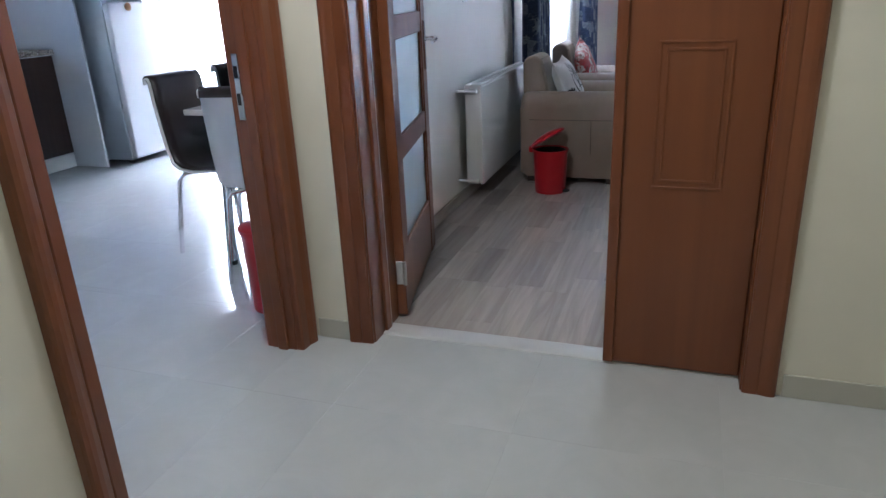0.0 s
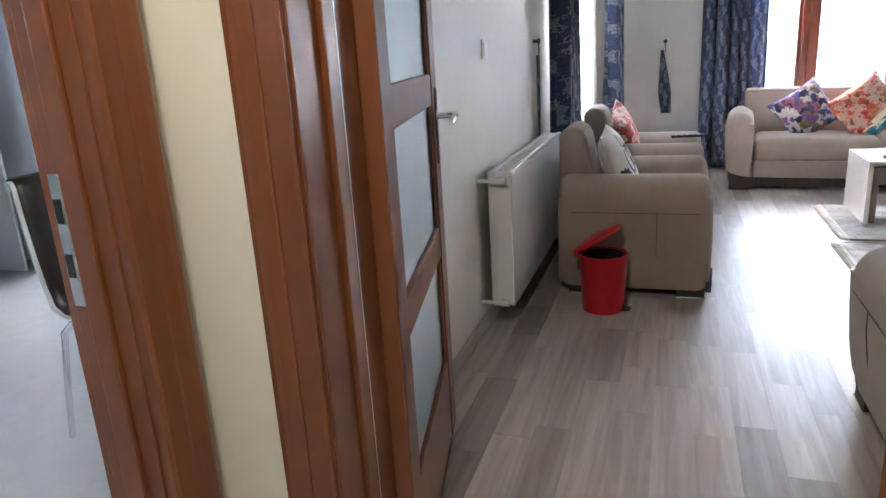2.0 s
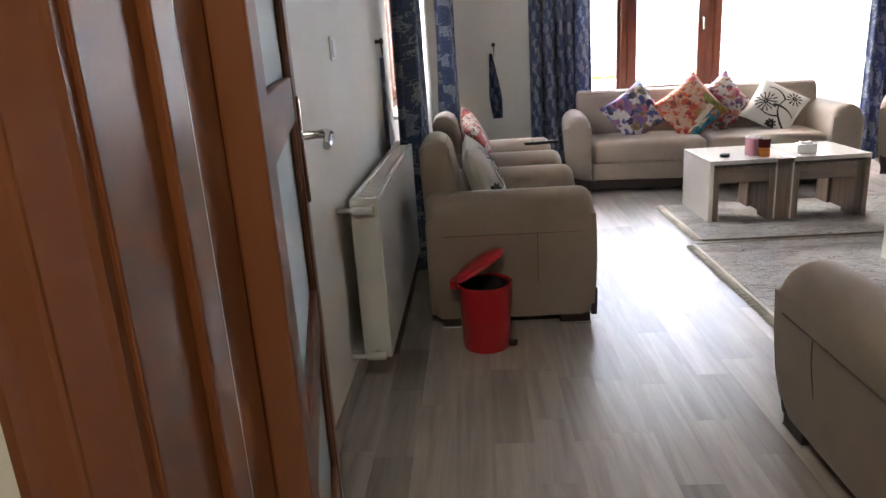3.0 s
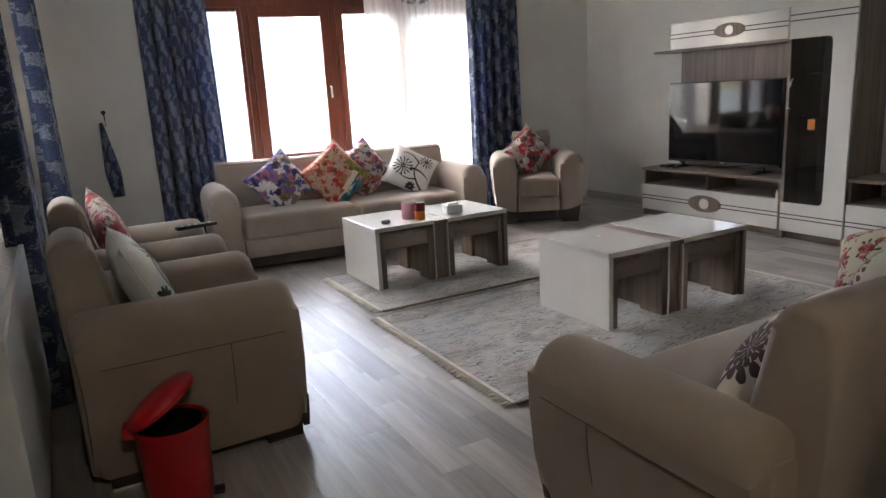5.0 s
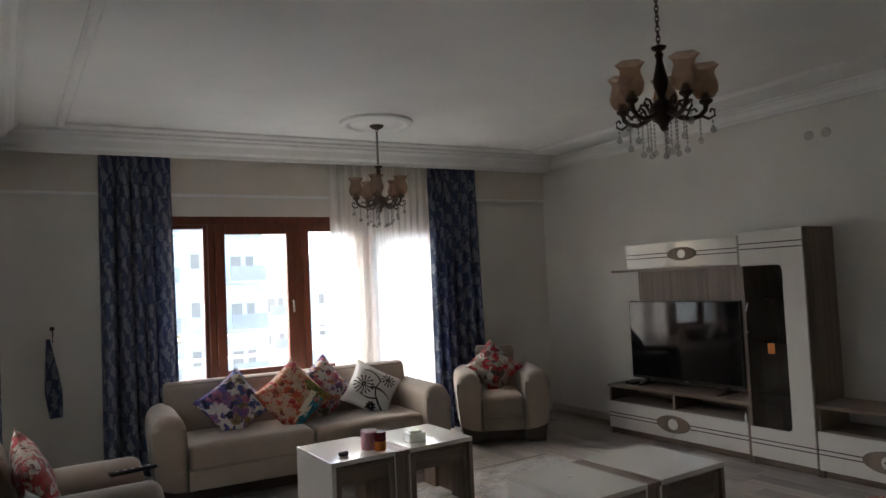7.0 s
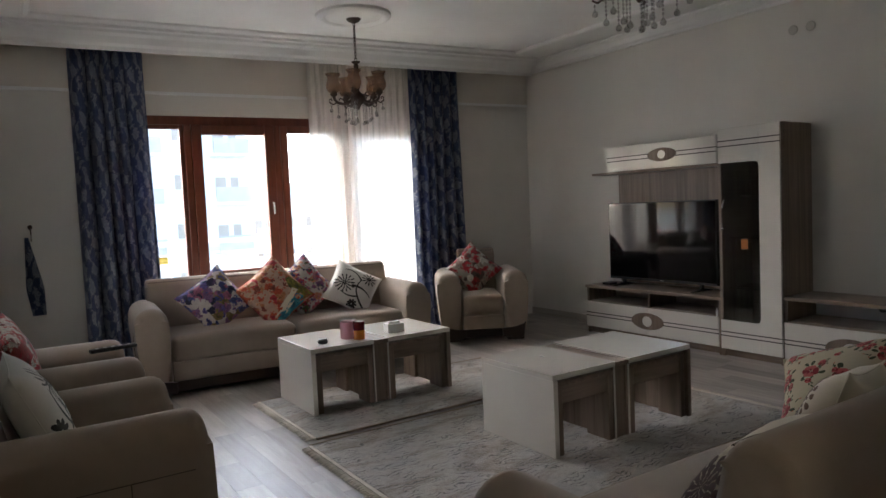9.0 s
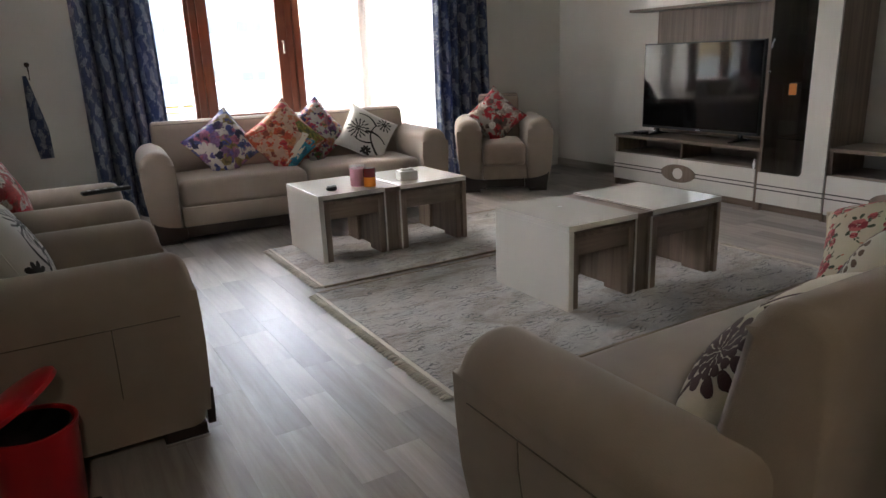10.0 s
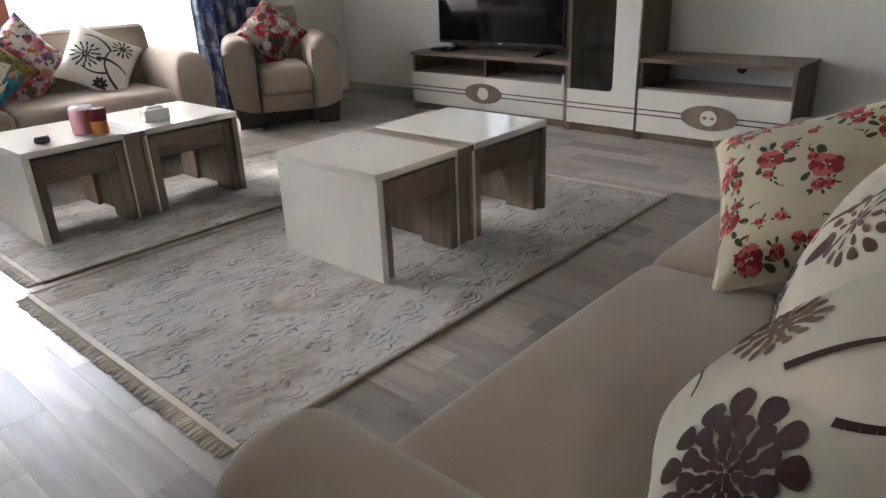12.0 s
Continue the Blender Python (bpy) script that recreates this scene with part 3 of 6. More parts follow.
def double_door():
    d = thing("door_1", "reddish-brown wooden double door, one glazed leaf open, one solid leaf shut", "door", kind="structure")
    # casings on the hall side, with a moulded face
    for name, x, s in (("casing", -0.68, -1), ("casing", 0.622, 1)):
        part(name, prism([(x + s * (0.005 + p[0]), HF - 0.55 * p[1]) for p in CASING], "z", 0, 2.18), M["door_wood"], d)
        part(name, prism([(x + s * (0.005 + p[0]), LS + p[1]) for p in CASING], "z", 0, 2.18), M["door_wood"], d)
    part("head_casing", prism([(HF - 0.55 * p[1], 2.075 + 0.005 + p[0]) for p in CASING], "x", -0.675, 0.617), M["door_wood"], d)
    part("head_casing", prism([(LS + p[1], 2.075 + 0.005 + p[0]) for p in CASING], "x", -0.675, 0.617), M["door_wood"], d)
    # jamb lining with its stop
    part("jamb", box(-0.70, -0.68, HF, LS, 0, 2.1, 0.002), M["door_wood"], d)
    part("jamb", box(0.622, 0.645, HF, LS, 0, 2.1, 0.002), M["door_wood"], d)
    part("head_jamb", box(-0.68, 0.622, HF, LS, 2.075, 2.1, 0.002), M["door_wood"], d)
    part("door_stop", box(-0.68, -0.668, 4.04, 4.085, 0, 2.075, 0.003), M["door_wood"], d)
    part("door_seal", box(-0.68, -0.672, 4.085, 4.093, 0, 2.07), M["white_plastic"], d, "pale rubber door seal")
    part("threshold", prism([(4.02, -0.002), (4.023, 0.004), (4.035, 0.008), (4.105, 0.008), (4.118, 0.004), (4.121, -0.002)], "x", -0.68, 0.622), M["strip"], d, "pale metal threshold strip")
    # fixed solid leaf
    leaf = part("fixed_leaf", box(0.187, 0.62, 4.015, 4.055, 0.012, 2.07, 0.004), M["door_wood"], d)
    for z0, z1 in ((0.65, 1.1), (1.3, 1.9)):
        for w in (0.0, 0.022):
            bm = bmesh.new()
            x0, x1, za, zb, t = 0.3 + w, 0.51 - w, z0 + w, z1 - w, 0.008
            for b in ((x0, x1, za, za + t), (x0, x1, zb - t, zb), (x0, x0 + t, za + t, zb - t), (x1 - t, x1, za + t, zb - t)):
                box(b[0], b[1], 4.0122, 4.015, b[2], b[3], 0.001, 1, bm)
            part("panel_moulding", bm, M["door_wood"], leaf)
    part("meeting_strip", box(0.175, 0.21, 4.005, 4.015, 0.012, 2.07, 0.004), M["door_wood"], leaf)
    # open glazed leaf, local: x along its width from the hinge, y through it
    W, H, T = 0.86, 2.06, 0.04
    rails = [(0.012, 0.29), (0.64, 0.735), (1.10, 1.19), (1.55, 1.64), (1.95, H)]
    bm = box(0, 0.11, 0, T, 0.012, H, 0.004)
    box(W - 0.11, W, 0, T, 0.012, H, 0.004, 2, bm)
    for z0, z1 in rails:
        box(0.11, W - 0.11, 0.003, T - 0.003, z0, z1, 0.004, 2, bm)
    L = part("open_leaf", bm, M["door_wood"], d, "open glazed door leaf", at=pose(-0.641, 4.187, 0, 0, 0, 102.0))
    for (a, b), (c, e) in zip(rails, rails[1:]):
        part("glass_pane", box(0.11, W - 0.11, 0.017, 0.023, b, c), M["frosted"], L, "frosted glass pane")
        for x0, x1 in ((0.11, 0.125), (W - 0.125, W - 0.11)):
            part("glazing_bead", box(x0, x1, 0.006, 0.016, b, c, 0.003, 1), M["door_wood"], L)
    part("hinge", tube([(-0.006, 0.0, 0.15), (-0.006, 0.0, 0.25)], 0.008), M["steel"], L)
    part("hinge_leaf", box(-0.003, 0.0, 0.003, 0.036, 0.15, 0.25, 0.001, 1), M["steel"], L)
    part("hinge", tube([(-0.006, 0.0, 1.72), (-0.006, 0.0, 1.82)], 0.008), M["steel"], L)
    part("handle_plate", box(W - 0.075, W - 0.04, -0.008, 0.0, 0.92, 1.15, 0.004), M["chrome"], L)
    part("handle", tube([(W - 0.057, -0.005, 1.065), (W - 0.057, -0.035, 1.065), (W - 0.06, -0.055, 1.066), (W - 0.085, -0.062, 1.066), (W - 0.135, -0.06, 1.06), (W - 0.165, -0.055, 1.052)], [0.011, 0.01, 0.011, 0.011, 0.01, 0.009], 10), M["chrome"], L, "chrome lever handle", True)
    part("latch", box(W - 0.0005, W + 0.002, 0.01, 0.03, 0.94, 1.14), M["steel"], L)


double_door()


def kitchen_doorway():
    d = thing("door_2", "reddish-brown wooden casing of the open kitchen doorway", "doorway", kind="structure")
    for y, s in ((2.925, -1), (3.815, 1)):
        part("casing", prism([(-0.95 + p[1], y + s * (0.005 + p[0])) for p in CASING], "z", 0, 2.18), M["door_wood"], d)
        part("casing", prism([(-1.06 - p[1], y + s * (0.005 + p[0])) for p in CASING], "z", 0, 2.18), M["door_wood"], d)
        part("jamb", box(-1.06, -0.95, min(y, y + s * 0.02), max(y, y + s * 0.02), 0, 2.1, 0.002), M["door_wood"], d)
        part("door_stop", box(-1.025, -0.985, min(y, y - s * 0.012), max(y, y - s * 0.012), 0, 2.075, 0.003), M["door_wood"], d)
    part("head_jamb", box(-1.06, -0.95, 2.925, 3.815, 2.075, 2.1, 0.002), M["door_wood"], d)
    part("head_casing", prism([(-0.95 + p[1], 2.08 + p[0]) for p in CASING], "y", 2.93, 3.81), M["door_wood"], d)
    plate = part("strike_plate", box(-1.056, -1.032, 3.81, 3.815, 0.88, 1.1, 0.002, 1), M["steel"], d, "worn steel strike plate")
    for z0, z1 in ((0.93, 0.97), (1.02, 1.06)):
        part("latch_hole", box(-1.052, -1.038, 3.8085, 3.811, z0, z1), M["black"], plate)


kitchen_doorway()


# ---- windows ----
def framed(parent, x0, x1, z0, z1, y, w=0.07, d=0.07, mat=None, along="x", glass_mat=None):
    """A sash: four rails and a pane, in the plane of constant y (or of constant x)."""
    mat = mat or M["window_wood"]

    def b(a0, a1, c0, c1, q0, q1, bev=0.006):
        return box(a0, a1, q0, q1, c0, c1, bev) if along == "x" else box(q0, q1, a0, a1, c0, c1, bev)
    f = part("sash", b(x0, x0 + w, z0, z1, y, y + d), mat, parent)
    part("sash", b(x1 - w, x1, z0, z1, y, y + d), mat, parent)
    part("sash_rail", b(x0 + w, x1 - w, z0, z0 + w, y + 0.002, y + d - 0.002), mat, parent)
    part("sash_rail", b(x0 + w, x1 - w, z1 - w, z1, y + 0.002, y + d - 0.002), mat, parent)
    p = part("pane", b(x0 + w - 0.005, x1 - w + 0.005, z0 + w - 0.005, z1 - w + 0.005, y + d / 2 - 0.004, y + d / 2 + 0.004, 0), glass_mat or M["clear_glass"], parent, "clear window glass")
    p.visible_shadow = False
    return f


def main_window():
    w = turned(thing("window_1", "wide reddish-brown framed window and balcony door", "window", kind="structure"))
    y0 = 10.27
    part("window_frame", box(0.5, 3.3, y0, y0 + 0.09, 2.055, 2.13, 0.006), M["window_wood"], w)
    part("window_frame", box(0.5, 0.55, y0, y0 + 0.09, 0.62, 2.055, 0.006), M["window_wood"], w)
    part("window_frame", box(3.25, 3.3, y0, y0 + 0.09, 0.0, 2.055, 0.006), M["window_wood"], w)
    part("window_frame", box(0.55, 2.42, y0, y0 + 0.09, 0.62, 0.68, 0.006), M["window_wood"], w)
    part("mullion", box(0.96, 1.02, y0 - 0.01, y0 + 0.09, 0.68, 2.055, 0.008), M["window_wood"], w)
    part("mullion", box(1.74, 1.80, y0 - 0.01, y0 + 0.09, 0.68, 2.055, 0.008), M["window_wood"], w)
    part("mullion", box(2.36, 2.42, y0 - 0.01, y0 + 0.09, 0.0, 2.055, 0.008), M["window_wood"], w)
    part("window_sill", box(0.46, 2.40, 10.2, y0, 0.6, 0.625, 0.006), M["white_plastic"], w)
    framed(w, 0.55, 0.96, 0.68, 2.055, y0 + 0.012, 0.035, 0.06)
    framed(w, 1.02, 1.74, 0.68, 2.055, y0 - 0.02, 0.085, 0.075)
    framed(w, 1.80, 2.36, 0.68, 2.055, y0 - 0.02, 0.065, 0.075)
    framed(w, 2.42, 3.25, 0.02, 2.055, y0 - 0.02, 0.085, 0.075)
    part("window_handle", tube([(1.70, y0 - 0.02, 1.35), (1.70, y0 - 0.05, 1.35), (1.70, y0 - 0.055, 1.25)], 0.008), M["steel"], w)


def side_window():
    w = thing("window_2", "reddish-brown framed side window behind the armchairs", "window", kind="structure")
    part("window_frame", box(-1.09, -1.0, 7.75, 7.8, 0.85, 2.25, 0.005), M["window_wood"], w)
    part("window_frame", box(-1.09, -1.0, 9.2, 9.25, 0.85, 2.25, 0.005), M["window_wood"], w)
    part("window_frame", box(-1.09, -1.0, 7.8, 9.2, 2.2, 2.25, 0.005), M["window_wood"], w)
    part("window_frame", box(-1.09, -1.0, 7.8, 9.2, 0.85, 0.9, 0.005), M["window_wood"], w)
    framed(w, 7.8, 8.5, 0.9, 2.2, -1.07, 0.06, 0.06, along="y")
    framed(w, 8.5, 9.2, 0.9, 2.2, -1.07, 0.06, 0.06, along="y")
    part("window_sill", box(-1.0, -0.9, 7.72, 9.28, 0.825, 0.85, 0.005), M["white_plastic"], w)


def kitchen_window():
    w = thing("window_3", "reddish-brown framed kitchen balcony door", "window", kind="structure")
    y0 = 7.53
    part("window_frame", box(-4.42, -3.44, y0, y0 + 0.09, 2.14, 2.2, 0.006), M["window_wood"], w)
    part("window_frame", box(-4.42, -4.36, y0, y0 + 0.09, 0.0, 2.14, 0.006), M["window_wood"], w)
    part("window_frame", box(-3.5, -3.44, y0, y0 + 0.09, 0.0, 2.14, 0.006), M["window_wood"], w)
    framed(w, -4.36, -3.5, 0.02, 2.14, y0 - 0.01, 0.085, 0.075)


def worktop_window():
    w = thing("window_4", "reddish-brown framed window over the kitchen worktop", "window", kind="structure")
    for y0, y1, z0, z1 in ((4.0, 4.05, 1.3, 2.15), (5.23, 5.28, 1.3, 2.15), (4.05, 5.23, 1.3, 1.35), (4.05, 5.23, 2.1, 2.15)):
        part("window_frame", box(-5.4, -5.31, y0, y1, z0, z1, 0.005), M["window_wood"], w)
    framed(w, 4.05, 4.64, 1.35, 2.1, -5.385, 0.06, 0.06, along="y")
    framed(w, 4.64, 5.23, 1.35, 2.1, -5.385, 0.06, 0.06, along="y")
    part("window_sill", box(-5.3, -5.2, 3.98, 5.3, 1.275, 1.3, 0.005), M["white_plastic"], w)


main_window()
side_window()
worktop_window()
kitchen_window()


# ---- seating ----
def arm_outline(w=0.23, h=0.63, lean=0.05):
    """Front outline of an arm: outer side leaning out and rounded over the top, inner side upright."""
    r = w / 2 - 0.005
    pts = [(lean, 0.048), (lean * 0.75, 0.1), (lean * 0.4, 0.2), (0.008, 0.34), (0.0, 0.46)]
    pts += [(r + a, h - 0.1 + b) for a, b in arc(0, 0, r, 180, 0, 12, 0.1)]
    pts += [(w - 0.005, 0.45), (w, 0.048)]
    return pts


def seat_unit(name, width, label, category, group, back_h, seams, m, over=0.0, set_back=0.0, H=0.64):
    """Sofa or armchair. Local: x along the width, y from front (0) to back, z up; it faces -y."""
    s = thing(name, label, category, m, group)
    D, AW = 0.84, 0.225
    out = arm_outline(AW, H)
    for side in (0, 1):
        pts = out if side == 0 else [(width - x, z) for x, z in out][::-1]
        bm = prism(pts, "y", 0.0, D - 0.12, 0.05, 4)
        for v in bm.verts:
            v.co.y -= 0.015 * math.sin(min(1, max(0, v.co.z / H)) * math.pi)
        arm = part("arm", bm, M["sofa"], s, "", True, 50)
        x = 0.012 if side == 0 else width - 0.012
        sgn = -1 if side == 0 else 1
        part("seam", tube([(x + sgn * 0.0115, 0.05 + 0.04 * k, 0.72 * H) for k in range(16)], 0.0022, 5), M["stitch"], arm)
        part("seam", tube([(x + sgn * (0.011 - 0.05 * (max(0, 0.36 - z) / 0.3) ** 1.3), 0.24, z) for z in (0.72 * H, 0.4, 0.34, 0.28, 0.22, 0.16, 0.12) if z <= 0.72 * H], 0.002, 5), M["stitch"], arm)
        # dark base rising round the foot of the arm
        bx = [(0.056, 0.04), (0.048, 0.1), (0.036, 0.175), (0.06, 0.152), (0.12, 0.132), (AW + 0.02, 0.118), (AW + 0.02, 0.04)]
        bx = bx if side == 0 else [(width - a, b) for a, b in bx][::-1]
        part("base_end", prism(bx, "y", -0.022, 0.004, 0.004), M["sofa_base"], s, "dark brown base")
        for y in (0.008, D - 0.3):
            fx = (0.05, 0.2) if side == 0 else (width - 0.2, width - 0.05)
            foot = part("foot", box(fx[0], fx[1], y, y + 0.13, 0.012, 0.052, 0.004), M["sofa_base"], s)
            part("foot_plate", box(fx[0] - 0.003, fx[1] + 0.003, y - 0.003, y + 0.133, 0.0, 0.013, 0.002, 1), M["chrome"], foot, "chrome foot plate")
    part("base", box(AW + 0.02, width - AW - 0.02, 0.03, D - 0.1, 0.04, 0.118, 0.006), M["sofa_base"], s, "dark brown base rail")
    part("apron", box(AW, width - AW, 0.015, D - 0.15, 0.115, 0.25, 0.012), M["sofa"], s, "", True)
    n = seams
    inner = width - 2 * AW
    for k in range(n):
        x0 = AW + inner * k / n
        bm = box(x0 + 0.002, x0 + inner / n - 0.002, 0.02 if over else -0.02, 0.62, 0.235, 0.425, 0.045, 4)
        bmesh.ops.subdivide_edges(bm, edges=[e for e in bm.edges if e.calc_length() > 0.2], cuts=6, use_grid_fill=True)
        cx = x0 + inner / n / 2
        for v in bm.verts:
            if v.co.z > 0.33:
                v.co.z += 0.016 * max(0, 1 - ((v.co.x - cx) / (inner / n / 2)) ** 2) * max(0, 1 - ((v.co.y - 0.3) / 0.33) ** 2)
        part("seat_cushion", bm, M["sofa"], s, "", True, 60)
    # back, leaning, between and a little above the arms
    top, low = back_h, 0.3
    prof = [(0.50, low), (0.60, top - 0.06)] + arc(0.675, top - 0.075, 0.075, 165, 20, 8) + [(0.735, 0.5), (0.71, 0.1), (0.6, 0.1)]
    nb = n
    x0, x1 = AW + 0.005 - over, width - AW - 0.005 + over
    prof = [(y + set_back, z) for y, z in prof]
    back = part("backrest", prism(prof, "x", x0, x1, 0.03, 3), M["sofa"], s, "", True, 50)
    part("seam", tube([(x0 + 0.02 + (x1 - x0 - 0.04) * k / 8, 0.62 + set_back, top - 0.0245) for k in range(9)], 0.002, 5), M["stitch"], back)
    part("back_panel", box(0.06, width - 0.06, D - 0.2, D - 0.115, 0.06, 0.5, 0.015), M["sofa"], s, "", True)
    return s


SOFA = pose(0.27, 9.07, 0, 0, 0, -5.5)
sofa_far = seat_unit("sofa", 2.23, "beige fabric three-seat sofa with dark base by the window", "sofa", "living room seating", 0.79, 2, SOFA, 0.1)
sofa_near = seat_unit("sofa", 2.25, "beige fabric three-seat sofa with its back to the door", "sofa", "living room seating", 0.815, 2, pose(0.455 + 2.25, 5.50, 0, 0, 0, 180), 0.1, 0.04, 0.565)
chair_a = seat_unit("armchair", 0.79, "beige fabric armchair beside the radiator", "armchair", "living room seating", 0.84, 1, pose(0.05, 6.34, 0, 0, 0, 90), H=0.62)
chair_b = seat_unit("armchair", 0.79, "beige fabric armchair under the side window", "armchair", "living room seating", 0.84, 1, pose(0.05, 7.42, 0, 0, 0, 90), H=0.62)
chair_c = seat_unit("armchair", 0.83, "beige fabric armchair angled in the corner by the curtain", "armchair", "living room seating", 0.82, 1, pose(2.83, 9.27, 0, 0, 0, -31))


# ---- cushions ----
def pillow_at(u, v, W, T, side):
    """A point of a cushion's surface: u, v from -1 to 1, side +1 front, -1 back."""
    x = W * u * (1 - 0.09 * (1 - v * v) * abs(u))
    y = W * v * (1 - 0.09 * (1 - u * u) * abs(v))
    h = T * (max(0, 1 - u ** 4) * max(0, 1 - v ** 4)) ** 0.62 * (0.86 + 0.14 * math.cos(2.2 * u) * math.cos(2.2 * v))
    h += 0.004 * math.sin(9 * u + 3 * v) * (1 - u * u) * (1 - v * v)
    return Vector((x, y, side * h))


def pillow_mesh(W, T, n=18):
    bm = bmesh.new()
    grids = []
    for side in (1, -1):
        grids.append([[bm.verts.new(pillow_at(-1 + 2 * i / n, -1 + 2 * j / n, W, T, side)) for j in range(n + 1)] for i in range(n + 1)])
    for g in grids:
        for i in range(n):
            for j in range(n):
                bm.faces.new((g[i][j], g[i + 1][j], g[i + 1][j + 1], g[i][j + 1]))
    bmesh.ops.remove_doubles(bm, verts=bm.verts[:], dist=1e-4)
    return bm


def print_mesh(shapes, W, T):
    """Printed shapes laid over the front of a cushion; each shape is an outline round a middle in u, v."""
    bm = bmesh.new()
    for mid, outline in shapes:
        rings = []
        for k in (1.0, 0.66, 0.33):
            ring = []
            for (u, v) in outline:
                a, b = mid[0] + (u - mid[0]) * k, mid[1] + (v - mid[1]) * k
                a, b = max(-0.97, min(0.97, a)), max(-0.97, min(0.97, b))
                p = pillow_at(a, b, W, T, 1)
                ring.append(bm.verts.new((p.x, p.y, p.z + 0.0016)))
            rings.append(ring)
        n = len(outline)
        for r0, r1 in zip(rings, rings[1:]):
            for i in range(n):
                bm.faces.new((r0[i], r0[(i + 1) % n], r1[(i + 1) % n], r1[i]))
        bm.faces.new(rings[-1])
    return bm


def petal(cx, cy, ang, r0, r1, w, jag=0.0):
    """A petal that reaches from r0 to r1 along ang, w wide, with a blunt uneven tip."""
    d, e = Vector((math.cos(ang), math.sin(ang))), Vector((-math.sin(ang), math.cos(ang)))
    pts = []
    for s, k in ((0, 0.3), (0.2, 0.68), (0.45, 0.94), (0.7, 1.0), (0.86, 0.82), (0.93 + jag, 0.5), (1.0 - jag, 0.16), (1.0, -0.16), (0.9 - jag, -0.6), (0.82, -0.85), (0.66, -1.0), (0.42, -0.92), (0.2, -0.66), (0, -0.3)):
        q = Vector((cx, cy)) + d * (r0 + (r1 - r0) * s) + e * (w * 0.5 * k)
        pts.append((q.x, q.y))
    m = Vector((cx, cy)) + d * (r0 + (r1 - r0) * 0.6)
    return ((m.x, m.y), pts)


def dahlia(cx, cy, R, rnd, rings=((0.03, 0.15, 5, 0.1), (0.12, 0.3, 8, 0.155), (0.25, 0.52, 11, 0.205), (0.44, 0.8, 12, 0.3), (0.7, 1.16, 12, 0.4))):
    out = []
    for k, (a, b, n, w) in enumerate(rings):
        off = math.pi / n * (k % 2) + 0.3 * k * (0 if n == 12 else 1)
        for i in range(n):
            j = 1 + 0.1 * (rnd.random() - 0.5)
            out.append(petal(cx, cy, off + 2 * math.pi * i / n + 0.06 * (rnd.random() - 0.5), R * a, R * b * j, R * w, 0.05 * rnd.random()))
    return out


def stroke(pts, w):
    """A tapering curved line as short quads."""
    out = []
    n = len(pts)
    for i in range(n - 1):
        a, b = Vector(pts[i]), Vector(pts[i + 1])
        d = (b - a).normalized()
        e = Vector((-d.y, d.x))
        wa, wb = w * (1 - 0.6 * i / n), w * (1 - 0.6 * (i + 1) / n)
        q = [a + e * wa, b + e * wb, b - e * wb, a - e * wa]
        out.append((tuple((a + b) / 2), [tuple(p) for p in q]))
    return out


def curve(p0, p1, p2, n=9):
    return [((1 - t) ** 2 * p0[0] + 2 * t * (1 - t) * p1[0] + t * t * p2[0], (1 - t) ** 2 * p0[1] + 2 * t * (1 - t) * p1[1] + t * t * p2[1]) for t in (i / n for i in range(n + 1))]


def cushion(label, mat, m, W=0.215, T=0.075, prints=()):
    c = thing("cushion", label, "cushion", m, "scatter cushions")
    body = part("cover", pillow_mesh(W, T), mat, c, "", True, 80)
    edge = [pillow_at(u, v, W * 1.004, T, 1) for u, v in [(-1 + 2 * i / 20, -1) for i in range(20)] + [(1, -1 + 2 * i / 20) for i in range(20)] + [(1 - 2 * i / 20, 1) for i in range(20)] + [(-1, 1 - 2 * i / 20) for i in range(20)] + [(-1, -1)]]
    part("piping", tube(edge, 0.0022, 5), mat, c, "", True)
    for name, shapes, pm in prints:
        part(name, print_mesh(shapes, W, T), pm, c, "", True, 80)["kind"] = "stuff"
    return c


def lean_pose(x, y, z, yaw, lean, spin):
    """A cushion whose front looks along yaw (degrees, 0 is -y), leaning back, turned in its own plane."""
    return pose(x, y, z, 0, 0, yaw) @ pose(0, 0, 0, 90 - lean, 0, 0) @ pose(0, 0, 0, 0, 0, spin)


rnd = random.Random(5)
def vine(rnd, pm):
    return stroke(curve((-0.8, -0.7), (-0.3, 0.1), (0.3, -0.2)), 0.045) + stroke(curve((0.3, -0.2), (0.75, 0.1), (0.55, 0.6)), 0.042) + stroke(curve((-0.45, -0.3), (-0.7, 0.1), (-0.5, 0.45)), 0.036)


tree_prints = (("blossom_print", dahlia(-0.1, 0.42, 0.42, rnd, ((0.05, 0.34, 7, 0.15), (0.3, 0.66, 11, 0.13), (0.6, 1.1, 14, 0.15))) + dahlia(0.55, -0.5, 0.34, rnd, ((0.05, 0.4, 7, 0.2), (0.4, 1.0, 11, 0.2))) + dahlia(-0.85, -0.2, 0.22, rnd, ((0.1, 1.0, 9, 0.4),)), M["print_black"]),
               ("branch_print", vine(rnd, None) + stroke(curve((-0.1, 0.1), (0.1, -0.3), (-0.2, -0.85)), 0.05), M["print_black"]))
cushion("cushion with violet and blue floral print", M["floral_violet"], SOFA @ lean_pose(0.600, 0.40, 0.608, 0, 24, 36), 0.21)
